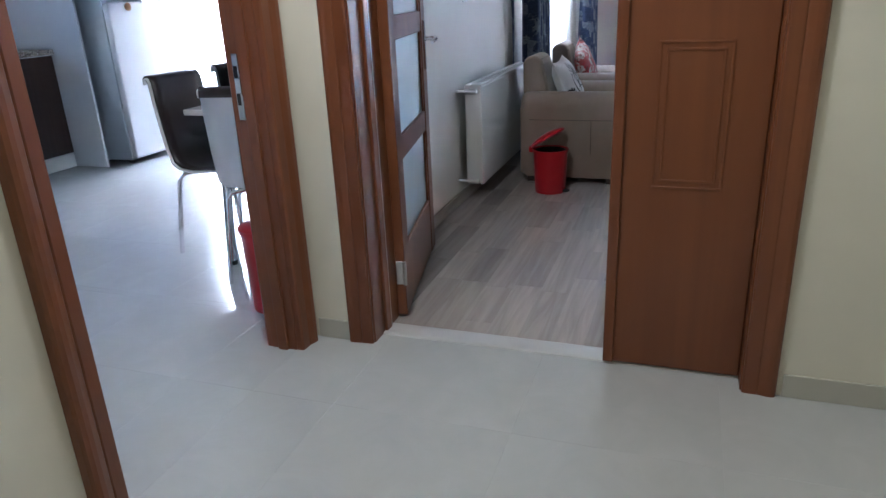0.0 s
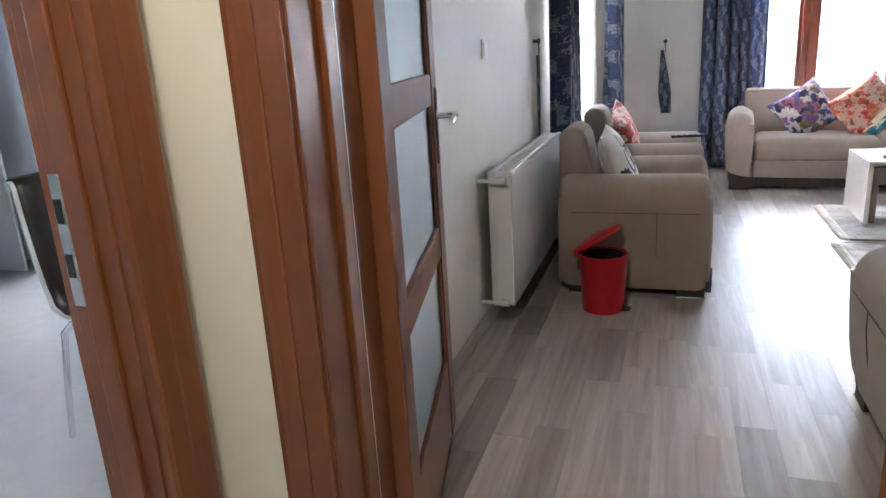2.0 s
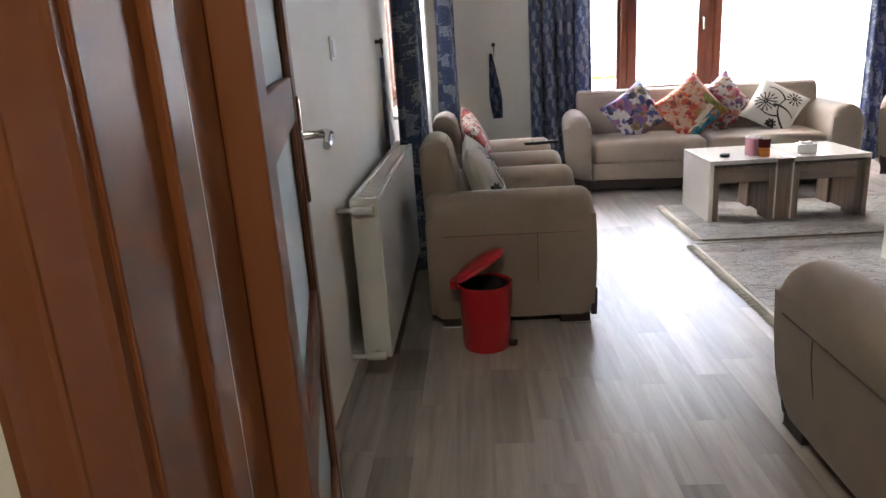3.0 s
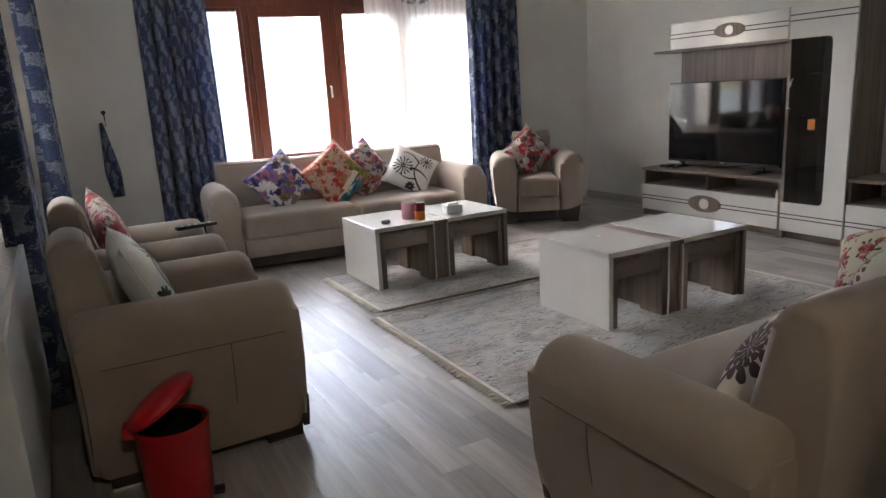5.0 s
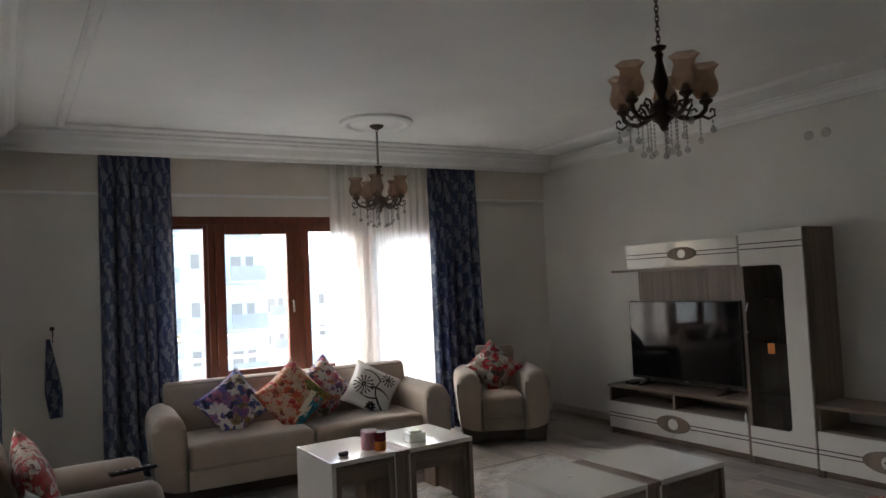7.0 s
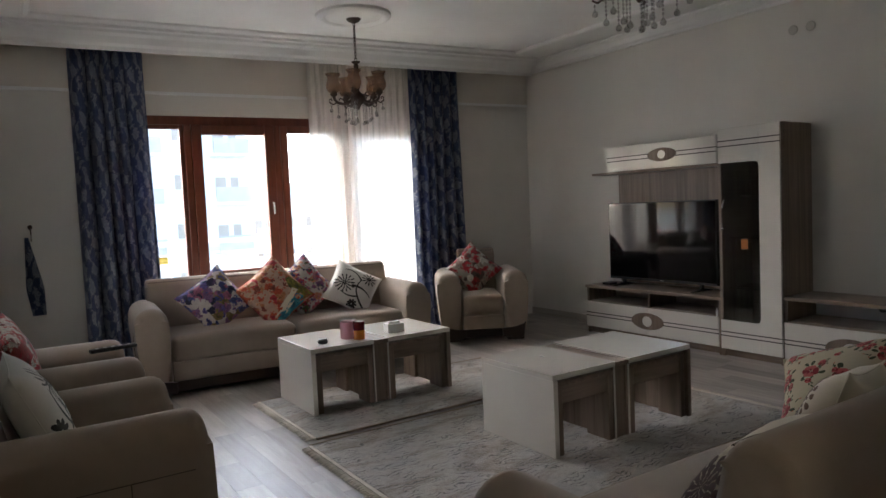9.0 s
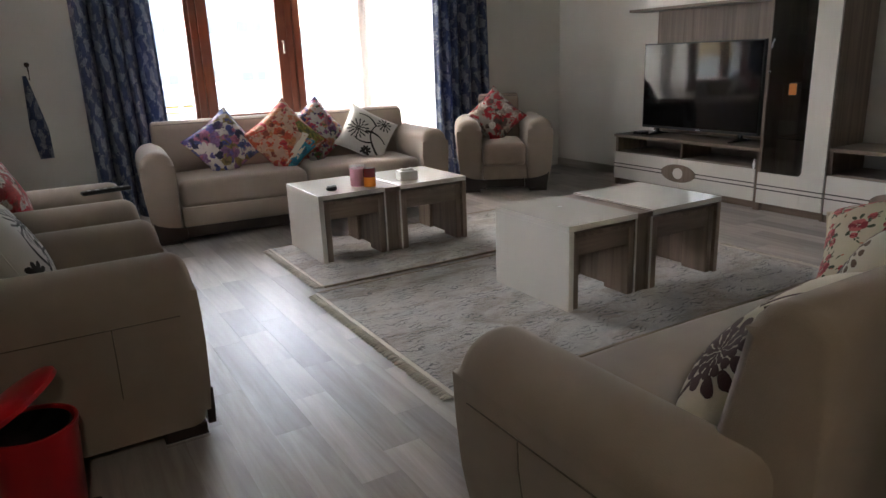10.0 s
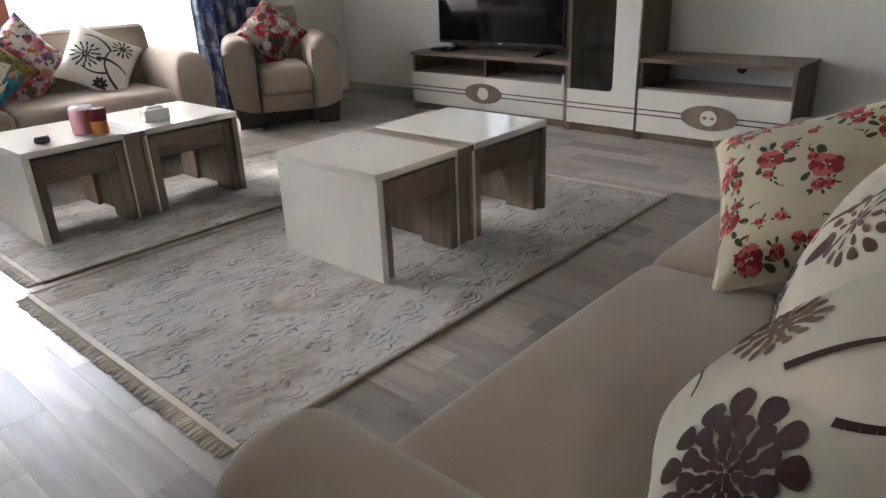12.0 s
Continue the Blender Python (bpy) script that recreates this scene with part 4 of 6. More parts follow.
cushion("cushion with orange, red and turquoise floral print", M["floral_orange"], SOFA @ lean_pose(1.040, 0.36, 0.622, 0, 25, 38), 0.23, 0.08,
        (("cream_print", [((-0.1, -0.62), [(-0.7, -0.66), (-0.3, -0.5), (0.1, -0.42), (0.5, -0.3), (0.62, -0.5), (0.2, -0.72), (-0.3, -0.85)])], M["cream_cloth"]),
         ("turquoise_print", [((-0.15, -0.84), [(-0.95, -0.95), (-0.9, -0.7), (-0.5, -0.66), (-0.2, -0.72), (0.1, -0.6), (0.45, -0.55), (0.6, -0.8), (0.5, -0.96), (0.0, -0.96)])], M["print_turquoise"]),
         ("olive_print", [((0.76, -0.5), [(0.55, -0.9), (0.5, -0.6), (0.42, -0.2), (0.6, 0.1), (0.8, 0.05), (0.92, -0.4), (0.95, -0.95)])], M["print_olive"])))
cushion("white cushion with pink and violet floral print", M["floral_multi"], SOFA @ lean_pose(1.310, 0.47, 0.64, 0, 20, 36), 0.205)
cushion("white cushion with black tree and blossom print", M["white_cloth"], SOFA @ lean_pose(1.710, 0.41, 0.598, 0, 30, 56), 0.205, 0.07, tree_prints)
cushion("cushion with red rose floral print", M["floral_red"], lean_pose(3.35, 9.43, 0.625, -31, 20, 45), 0.205)
cushion("white cushion with black tree print on an armchair", M["white_cloth"], lean_pose(-0.40, 6.74, 0.615, 90, 24, 3), 0.205, 0.075, tree_prints)
cushion("red and cream poppy print cushion on an armchair", M["floral_poppy"], lean_pose(-0.43, 7.78, 0.63, 90, 18, 18), 0.205)
big = (("flower_print", dahlia(0.52, -0.1, 0.36, rnd), M["print_brown"]),
       ("stem_print", stroke(curve((0.12, 0.3), (0.12, 0.62), (0.0, 0.95)), 0.03) + stroke(curve((0.62, -0.42), (0.7, -0.65), (0.6, -0.92)), 0.035) + stroke(curve((0.55, 0.42), (0.75, 0.6), (0.7, 0.9)), 0.026) + stroke(curve((-0.75, -0.4), (-0.4, -0.1), (-0.2, -0.3)), 0.02) + [petal(-0.55, 0.0, 1.9, 0, 0.3, 0.12)], M["print_brown"]),
       ("small_flower_print", dahlia(-0.38, 0.27, 0.28, rnd, ((0.05, 0.35, 7, 0.2), (0.3, 0.68, 11, 0.22), (0.6, 1.0, 15, 0.22))), M["print_tan"]))
big2 = (("flower_print", dahlia(-0.4, -0.45, 0.36, rnd), M["print_brown"]),
        ("stem_print", stroke(curve((-0.3, 0.1), (0.2, 0.3), (0.4, 0.9)), 0.03) + stroke(curve((0.2, -0.7), (0.6, -0.4), (0.8, 0.1)), 0.03) + [petal(0.25, 0.05, 1.2, 0, 0.3, 0.13)], M["print_brown"]),
        ("small_flower_print", dahlia(0.5, 0.5, 0.33, rnd, ((0.05, 0.35, 7, 0.14), (0.4, 0.68, 10, 0.14), (0.7, 1.0, 15, 0.24))) + dahlia(0.45, -0.55, 0.26, rnd, ((0.05, 0.5, 7, 0.24), (0.55, 1.0, 12, 0.26))), M["print_tan"]))
cushion("cream cushion with a large dark brown flower print", M["cream_cloth"], lean_pose(0.85, 4.95, 0.58, 200, 42, 0), 0.21, 0.115, big)
cushion("cream cushion with brown flowers and stems", M["cream_cloth"], lean_pose(1.25, 4.99, 0.605, 192, 20, 8), 0.215, 0.095, big2)
roses, hearts, leaves, buds = [], [], [], []
rr = random.Random(21)


def rose(cx, cy, R):
    for k in range(7):
        a = 2 * math.pi * k / 7 + rr.random() * 0.5
        (roses if k % 3 else hearts).append(petal(cx, cy, a, R * 0.25, R * rr.uniform(0.85, 1.1), R * 0.8))
    for k in range(5):
        hearts.append(petal(cx, cy, 2 * math.pi * k / 5 + rr.random(), R * 0.05, R * rr.uniform(0.4, 0.6), R * 0.26))
    for k in range(rr.randrange(3, 6)):
        a = rr.random() * 6.28
        leaves.append(petal(cx + R * math.cos(a), cy + R * math.sin(a), a + rr.uniform(-0.5, 0.5), 0, R * rr.uniform(0.7, 1.0), R * 0.45))


for cx, cy in ((-0.75, 0.75), (-0.2, 0.8), (0.35, 0.72), (0.8, 0.85), (0.75, 0.3), (0.85, -0.25), (-0.85, 0.2), (-0.8, -0.4), (-0.55, -0.85), (0.05, -0.75), (0.55, -0.7), (0.15, -0.05), (-0.35, 0.25)):
    R = rr.uniform(0.09, 0.15)
    rose(cx + rr.uniform(-0.06, 0.06), cy + rr.uniform(-0.06, 0.06), R)
    for k in range(2):
        a = rr.random() * 6.28
        rose(max(-0.9, min(0.9, cx + 0.2 * math.cos(a))), max(-0.9, min(0.9, cy + 0.2 * math.sin(a))), rr.uniform(0.045, 0.075))
for k in range(14):
    rose(rr.uniform(-0.9, 0.9), rr.uniform(-0.9, 0.9), rr.uniform(0.03, 0.06))
for k in range(26):
    cx, cy, R = rr.uniform(-0.9, 0.9), rr.uniform(-0.9, 0.9), rr.uniform(0.02, 0.035)
    buds.append(petal(cx, cy, rr.random() * 6.28, 0, R * 2, R))
    leaves.append(petal(cx, cy, rr.random() * 6.28, 0, R * 3, R))
cushion("pale yellow cushion with red rose print", M["rose_cloth"], lean_pose(1.68, 5.167, 0.606, 258, 50, 30), 0.21, 0.09,
        (("leaf_print", leaves, M["print_green"]), ("bud_print", buds, M["print_pink"]), ("rose_print", roses, M["print_rose"]), ("rose_heart_print", hearts, M["print_dark_red"])))


# ---- media wall ----
def ellipse_badge(parent, x, y, z, ry, rz):
    """An oak oval with a white disc at its middle, on a front that looks to -x."""
    o = part("oval_badge", prism([(y + ry * math.cos(2 * math.pi * i / 40), z + rz * math.sin(2 * math.pi * i / 40)) for i in range(40)], "x", x - 0.004, x + 0.002), M["oak"], parent, "grey-brown oval badge")
    part("badge_disc", prism([(y + rz * 0.68 * math.cos(2 * math.pi * i / 28), z + rz * 0.62 * math.sin(2 * math.pi * i / 28)) for i in range(28)], "x", x - 0.007, x - 0.002), M["white_gloss"], o, "white round badge centre")
    return o


def grooves(parent, x, y0, y1, zs):
    for z in zs:
        part("groove", box(x - 0.0015, x + 0.002, y0, y1, z - 0.004, z + 0.004), M["dark_line"], parent)


def tv_unit():
    u = thing("tv_unit", "low grey oak and white gloss television unit with two drawers", "tv unit")
    x0, x1, y0, y1 = 4.17, 4.55, 7.30, 8.735
    part("top", box(x0 - 0.01, x1, y0, y1 + 0.01, 0.425, 0.45, 0.003), M["oak_flat"], u)
    part("side", box(x0 + 0.005, x1, y1 - 0.025, y1, 0.0, 0.425, 0.003), M["oak"], u)
    part("side", box(x0 - 0.008, x1, y0, y0 + 0.025, 0.0, 0.425, 0.003), M["oak"], u)
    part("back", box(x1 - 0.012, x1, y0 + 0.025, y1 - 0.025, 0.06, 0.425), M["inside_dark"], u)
    part("shelf", box(x0 + 0.02, x1 - 0.012, y0 + 0.025, y1 - 0.025, 0.285, 0.303, 0.002), M["oak_flat"], u)
    part("bottom", box(x0 + 0.02, x1 - 0.012, y0 + 0.025, y1 - 0.025, 0.06, 0.078, 0.002), M["oak_flat"], u)
    part("plinth", box(x0 + 0.04, x0 + 0.055, y0 + 0.025, y1 - 0.025, 0.0, 0.06), M["oak_flat"], u)
    part("divider", box(x0 + 0.01, x1 - 0.012, 8.006, 8.024, 0.303, 0.425, 0.002), M["oak"], u)
    for a, b in ((y0 + 0.027, 8.013), (8.017, y1 - 0.002)):
        d = part("drawer_front", box(x0 - 0.012, x0 + 0.008, a, b, 0.062, 0.298, 0.003), M["white_gloss"], u, "white gloss drawer front")
        grooves(d, x0 - 0.012, a, b, (0.165, 0.195))
    ellipse_badge(u, x0 - 0.014, 8.015, 0.182, 0.17, 0.072)
    return u


def vitrine():
    u = thing("display_cabinet", "tall white gloss display cabinet with smoked glass and oak side", "display cabinet")
    x0, x1, y0, y1, top = 4.16, 4.55, 6.80, 7.295, 1.735
    part("side", box(x0, x1, y0, y0 + 0.022, 0.0, top, 0.003), M["oak"], u, "grey oak side panel")
    part("side", box(x0, x1, y1 - 0.022, y1, 0.0, top, 0.003), M["oak"], u, "grey oak side panel")
    part("top", box(x0, x1, y0 + 0.022, y1 - 0.022, top - 0.022, top, 0.002), M["oak_flat"], u)
    part("bottom", box(x0 + 0.01, x1, y0 + 0.022, y1 - 0.022, 0.06, 0.08), M["oak_flat"], u)
    part("plinth", box(x0 + 0.035, x0 + 0.05, y0 + 0.022, y1 - 0.022, 0.0, 0.06), M["oak_flat"], u)
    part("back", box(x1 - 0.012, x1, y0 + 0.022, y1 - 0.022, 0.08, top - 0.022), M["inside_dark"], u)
    for z in (0.52, 0.9, 1.22):
        part("shelf", box(x0 + 0.06, x1 - 0.012, y0 + 0.022, y1 - 0.022, z, z + 0.008), M["clear_glass"], u, "glass shelf").visible_shadow = False
    # door: white L-shaped leaf with a tall rounded glazed opening
    gx0, gx1, gz0, gz1 = 6.965, 7.272, 0.285, 1.475
    door = part("door", box(x0 - 0.02, x0 - 0.002, y0 + 0.004, gx0, 0.062, top - 0.002, 0.003), M["white_gloss"], u, "white gloss door with tall glazed opening")
    part("door_top", box(x0 - 0.02, x0 - 0.002, gx0, y1 - 0.003, gz1, top - 0.002, 0.003), M["white_gloss"], door)
    part("door_bottom", box(x0 - 0.02, x0 - 0.002, gx0, y1 - 0.003, 0.062, gz0, 0.003), M["white_gloss"], door)
    part("door_edge", box(x0 - 0.018, x0 - 0.004, gx1, y1 - 0.003, gz0, gz1, 0.002), M["oak"], door)
    part("glass_pane", box(x0 - 0.013, x0 - 0.009, gx0 - 0.002, gx1 + 0.002, gz0 - 0.002, gz1 + 0.002), M["smoked_glass"], door, "smoked glass pane").visible_shadow = False
    for zc, sz in ((gz1, -1), (gz0, 1)):
        c = [(gx0 + 0.035 - 0.035 * math.cos(radians(a)), zc + sz * (0.035 - 0.035 * math.sin(radians(a)))) for a in range(0, 91, 15)]
        part("corner_fillet", prism(([(gx0, zc)] + c)[::sz], "x", x0 - 0.0195, x0 - 0.003), M["white_gloss"], door)
    grooves(door, x0 - 0.02, y0 + 0.004, y1 - 0.003, (0.165, 0.195, 1.60, 1.64))
    part("knob", lathe([(0.0, 0.0), (0.009, 0.002), (0.011, 0.008), (0.006, 0.014), (0.0, 0.016)], 12), M["chrome"], door, at=pose(x0 - 0.02, 7.262, 0.98, 0, -90, 0))
    part("price_sticker", box(x0 - 0.0145, x0 - 0.0135, 7.06, 7.115, 0.83, 0.905), M["orange"], door, "orange paper sticker on the glass")
    part("lock_tag", tube([(x0 - 0.022, 7.262, 1.14), (x0 - 0.026, 7.255, 1.17), (x0 - 0.022, 7.245, 1.2)], 0.006), M["white_plastic"], door)
    return u


def side_unit():
    u = thing("side_cabinet", "low grey oak side cabinet with white gloss drawer", "cabinet")
    x0, x1, y0, y1 = 4.16, 4.55, 5.90, 6.795
    part("top", box(x0 - 0.01, x1, y0 - 0.005, y1, 0.475, 0.5, 0.003), M["oak_flat"], u)
    part("side", box(x0, x1, y0, y0 + 0.022, 0.0, 0.475, 0.003), M["oak"], u)
    part("side", box(x0, x1, y1 - 0.022, y1, 0.0, 0.475, 0.003), M["oak"], u)
    back = part("back", box(x1 - 0.012, x1 - 0.002, y0 + 0.022, y1 - 0.022, 0.06, 0.475), M["white_plastic"], u, "white back board with cable hole")
    part("cable_hole", lathe([(0.032, 0.0), (0.032, 0.003)], 20), M["black"], back, at=pose(x1 - 0.0115, 6.32, 0.42, 0, -90, 0))
    part("shelf", box(x0 + 0.01, x1 - 0.012, y0 + 0.022, y1 - 0.022, 0.31, 0.33, 0.002), M["oak_flat"], u)
    part("plinth", box(x0 + 0.035, x0 + 0.05, y0 + 0.022, y1 - 0.022, 0.0, 0.06), M["oak_flat"], u)
    d = part("drawer_front", box(x0 - 0.014, x0 + 0.004, y0 + 0.004, y1 - 0.003, 0.055, 0.318, 0.003), M["white_gloss"], u, "white gloss drawer front")
    grooves(d, x0 - 0.014, y0 + 0.004, y1 - 0.003, (0.165, 0.195))
    o = ellipse_badge(u, x0 - 0.016, 6.34, 0.185, 0.165, 0.072)
    for y in (6.318, 6.362):
        part("socket_mark", box(x0 - 0.026, x0 - 0.022, y - 0.012, y + 0.012, 0.178, 0.194, 0.002, 1), M["oak"], o)


def wall_panel():
    u = thing("tv_wall_panel", "wall-hung grey oak panel with white gloss top and thin shelf", "wall panel")
    part("oak_panel", box(4.52, 4.56, 7.46, 8.62, 0.46, 1.47, 0.002), M["oak"], u)
    t = part("top_box", box(4.38, 4.56, 7.47, 8.63, 1.495, 1.72, 0.004), M["white_gloss"], u, "white gloss front")
    grooves(t, 4.38, 7.47, 8.63, (1.59, 1.625))
    ellipse_badge(u, 4.378, 8.0, 1.61, 0.15, 0.058)
    part("shelf", box(4.33, 4.56, 7.30, 8.78, 1.47, 1.492, 0.003), M["oak_flat"], u)


def television():
    u = thing("television", "large flat-screen television, black and switched off", "television")
    y0, y1, z0, z1 = 7.46, 8.60, 0.505, 1.205
    body = part("body", box(4.35, 4.385, y0, y1, z0, z1, 0.004), M["black"], u)
    part("back_bulge", box(4.385, 4.43, y0 + 0.25, y1 - 0.25, z0 + 0.03, z0 + 0.4, 0.01), M["black"], u)
    part("screen", box(4.346, 4.351, y0 + 0.01, y1 - 0.01, z0 + 0.022, z1 - 0.01, 0.001, 1), M["screen"], u, "dark glossy screen")
    part("badge", box(4.3465, 4.3495, 7.985, 8.025, z0 + 0.006, z0 + 0.013), M["steel"], u)
    for y in (7.62, 8.44):
        part("foot", prism([(4.23, 0.452), (4.24, 0.46), (4.355, 0.475), (4.355, 0.51), (4.38, 0.51), (4.38, 0.475), (4.49, 0.46), (4.50, 0.452)], "y", y - 0.012, y + 0.012, 0.003), M["black"], u)


tv_unit()
vitrine()
side_unit()
wall_panel()
television()
box_ob = thing("set_top_box", "small black receiver box beside the television foot", "receiver")
part("case", box(4.24, 4.33, 8.50, 8.60, 0.452, 0.475, 0.004), M["black"], box_ob)
tagged(part("hanging_tag", prism([(7.33, 0.3), (7.325, 0.34), (7.335, 0.375), (7.345, 0.34), (7.342, 0.3)], "x", 4.152, 4.156), M["white_plastic"]), "white paper tag hanging on the cabinet edge", "tag")


# ---- coffee tables with nesting tables ----
def coffee_table(x0, y0, W, D, H, gap, label):
    """White-lacquered bridge of two halves round a grey oak middle, with two oak tables pushed under."""
    u = thing("coffee_table", label, "coffee table", pose(x0, y0, 0.012), "coffee tables")
    g0, g1 = gap
    t = 0.028
    part("side_panel", box(0, t, 0, D, 0, H - t, 0.002), M["white_gloss"], u, "white gloss side panel")
    part("side_panel", box(W - t, W, 0, D, 0, H - t, 0.002), M["oak"], u)
    part("side_face", box(W, W + 0.004, 0.003, D - 0.003, 0.003, H - t), M["white_gloss"], u, "white gloss side panel")
    part("top", box(0, g0, 0, D, H - t, H, 0.002), M["white_gloss"], u, "white gloss top")
    part("top", box(g1, W + 0.004, 0, D, H - t, H, 0.002), M["white_gloss"], u, "white gloss top")
    part("front_edge", box(0.0, t, -0.002, 0.0, 0.0, H - t), M["white_gloss"], u)
    part("front_edge", box(W - t, W, -0.002, 0.0, 0.0, H - t), M["oak"], u)
    part("middle_top", box(g0, g1, 0.004, D - 0.004, H - t - 0.004, H - 0.006, 0.002), M["oak_flat"], u, "grey oak middle board")
    for a, b in ((g0, g0 + 0.022), (g1 - 0.022, g1)):
        part("middle_panel", box(a, b, 0.012, D - 0.012, 0, H - t - 0.004, 0.002), M["oak"], u)
    part("middle_front", box(g0 + 0.022, g1 - 0.022, 0.02, 0.04, 0, H - t - 0.004), M["oak"], u)
    for a in (g0 - 0.003, g1 - 0.003):
        part("edge_band", box(a - 0.003, a + 0.006, 0.006, 0.012, 0, H - t), M["white_gloss"], u)
    for a, b in ((t + 0.008, g0 - 0.01), (g1 + 0.01, W - t - 0.008)):
        n = thing("nesting_table", "small grey oak nesting table pushed under a coffee table", "nesting table", pose(x0, y0, 0.012), "nesting tables")
        h = H - t - 0.014
        part("top", box(a, b, 0.01, D - 0.02, h - 0.022, h, 0.002), M["oak_flat"], n)
        part("leg_panel", box(a, a + 0.034, 0.012, D * 0.3, 0, h - 0.022, 0.002), M["oak"], n)
        part("leg_panel", box(b - 0.034, b, 0.012, D * 0.3, 0, h - 0.022, 0.002), M["oak"], n)
        part("leg_panel", box(a, a + 0.022, D * 0.68, D - 0.02, 0, h - 0.022, 0.002), M["oak"], n)
        part("leg_panel", box(b - 0.022, b, D * 0.68, D - 0.02, 0, h - 0.022, 0.002), M["oak"], n)
        part("apron", box(a + 0.022, b - 0.022, 0.02, 0.038, h - 0.11, h - 0.022, 0.002), M["oak_long"], n)
        part("apron", box(a + 0.022, b - 0.022, D - 0.05, D - 0.032, h - 0.11, h - 0.022, 0.002), M["oak_long"], n)
    return u


coffee_table(1.065, 7.965, 1.01, 0.57, 0.408, (0.43, 0.535), "white gloss and grey oak coffee table holding candles")
coffee_table(1.69, 6.515, 1.03, 0.57, 0.406, (0.43, 0.535), "white gloss and grey oak coffee table with a bare top")
tagged(part("cable_cap", lathe([(0.0, 0.0), (0.012, 0.0), (0.012, 0.002), (0.008, 0.003), (0.0, 0.003)], 14), M["steel"], at=pose(1.93, 6.86, 0.418)), "small round metal cap on a table top", "cap")

# things on the first table
TT = 0.42
jar = thing("candle_jar", "orange and dark red glass candle jar", "candle", pose(1.44, 8.06, TT))
part("jar", lathe([(0.034, 0.0), (0.037, 0.004), (0.037, 0.055), (0.037, 0.06)], 24), M["amber_wax"], jar, "", True)
part("band", lathe([(0.0375, 0.0), (0.038, 0.003), (0.0385, 0.05), (0.036, 0.055), (0.0, 0.055)], 24), M["dark_red"], jar, "dark red glass upper half", True, at=pose(0, 0, 0.06))
jar2 = thing("candle_jar", "pale pink glass candle jar with lid", "candle", pose(1.40, 8.14, TT))
part("jar", lathe([(0.046, 0.0), (0.05, 0.005), (0.05, 0.105), (0.046, 0.11)], 24), M["pink_wax"], jar2, "", True)
part("lid", lathe([(0.052, 0.0), (0.053, 0.004), (0.053, 0.014), (0.03, 0.018), (0.0, 0.018)], 24), M["crystal"], jar2, "clear lid", True, at=pose(0, 0, 0.11))
tis = thing("tissue_box", "small white napkin box with a folded napkin", "tissue box", pose(1.73, 8.12, TT, 0, 0, -8))
part("case", box(-0.06, 0.06, -0.045, 0.045, 0, 0.06, 0.006), M["white_plastic"], tis)
part("napkin", prism([(-0.045, 0.06), (-0.035, 0.072), (0.0, 0.066), (0.03, 0.075), (0.045, 0.06)], "y", -0.02, 0.02, 0.002), M["white_cloth"], tis)
key = thing("ashtray", "small dark glass ashtray with a lighter", "ashtray", pose(1.20, 8.09, TT))
part("bowl", lathe([(0.018, 0.0), (0.03, 0.004), (0.034, 0.018), (0.031, 0.019), (0.026, 0.008), (0.0, 0.006)], 20), M["black"], key, "", True)
part("lighter", box(-0.03, 0.03, -0.006, 0.006, 0.02, 0.032, 0.004), M["steel"], key)
slip = thing("slippers", "dark slipper lying under the coffee table", "slipper", pose(1.86, 8.62, 0.0, 0, 0, 60))
part("sole", box(-0.11, 0.11, -0.04, 0.04, 0.0, 0.022, 0.01), M["black"], slip)
part("strap", prism(arc(0, 0.02, 0.042, 0, 180, 10), "x", -0.01, 0.06, 0.003), M["steel"], slip)


# ---- rugs ----
def rug(x0, x1, y0, y1, label):
    u = thing("rug", label, "rug", pose(0, 0, 0), "rugs")
    part("rug_body", box(x0, x1, y0, y1, 0.001, 0.011, 0.004), M["rug"], u)
    part("binding", box(x0 - 0.004, x1 + 0.004, y0 - 0.014, y0, 0.001, 0.012, 0.003), M["rug_edge"], u, "brown bound edge")
    part("binding", box(x0 - 0.004, x1 + 0.004, y1, y1 + 0.014, 0.001, 0.012, 0.003), M["rug_edge"], u, "brown bound edge")
    r = random.Random(3)
    for xe, s in ((x0, -1), (x1, 1)):
        bm = bmesh.new()
        part("fringe_band", box(min(xe, xe + s * 0.022), max(xe, xe + s * 0.022), y0, y1, 0.001, 0.012, 0.003), M["fringe"], u, "cream woven fringe band")
        y = y0 + 0.008
        while y < y1 - 0.008:
            L = 0.035 + 0.012 * r.random()
            dy = 0.01 * (r.random() - 0.5)
            tube([(xe + s * 0.02, y, 0.006), (xe + s * (0.02 + L * 0.5), y + dy, 0.006), (xe + s * (0.02 + L), y + dy * 2, 0.003)], [0.004, 0.0045, 0.002], 5, bm)
            y += 0.0125
        f = part("tassels", bm, M["fringe"], u, "cream tassels")
        f["kind"] = "stuff"


rug(0.85, 3.17, 6.14, 7.50, "grey and beige carved-pile rug with cream fringe")
rug(0.92, 3.20, 7.59, 8.53, "narrower grey and beige carved-pile rug with cream fringe")


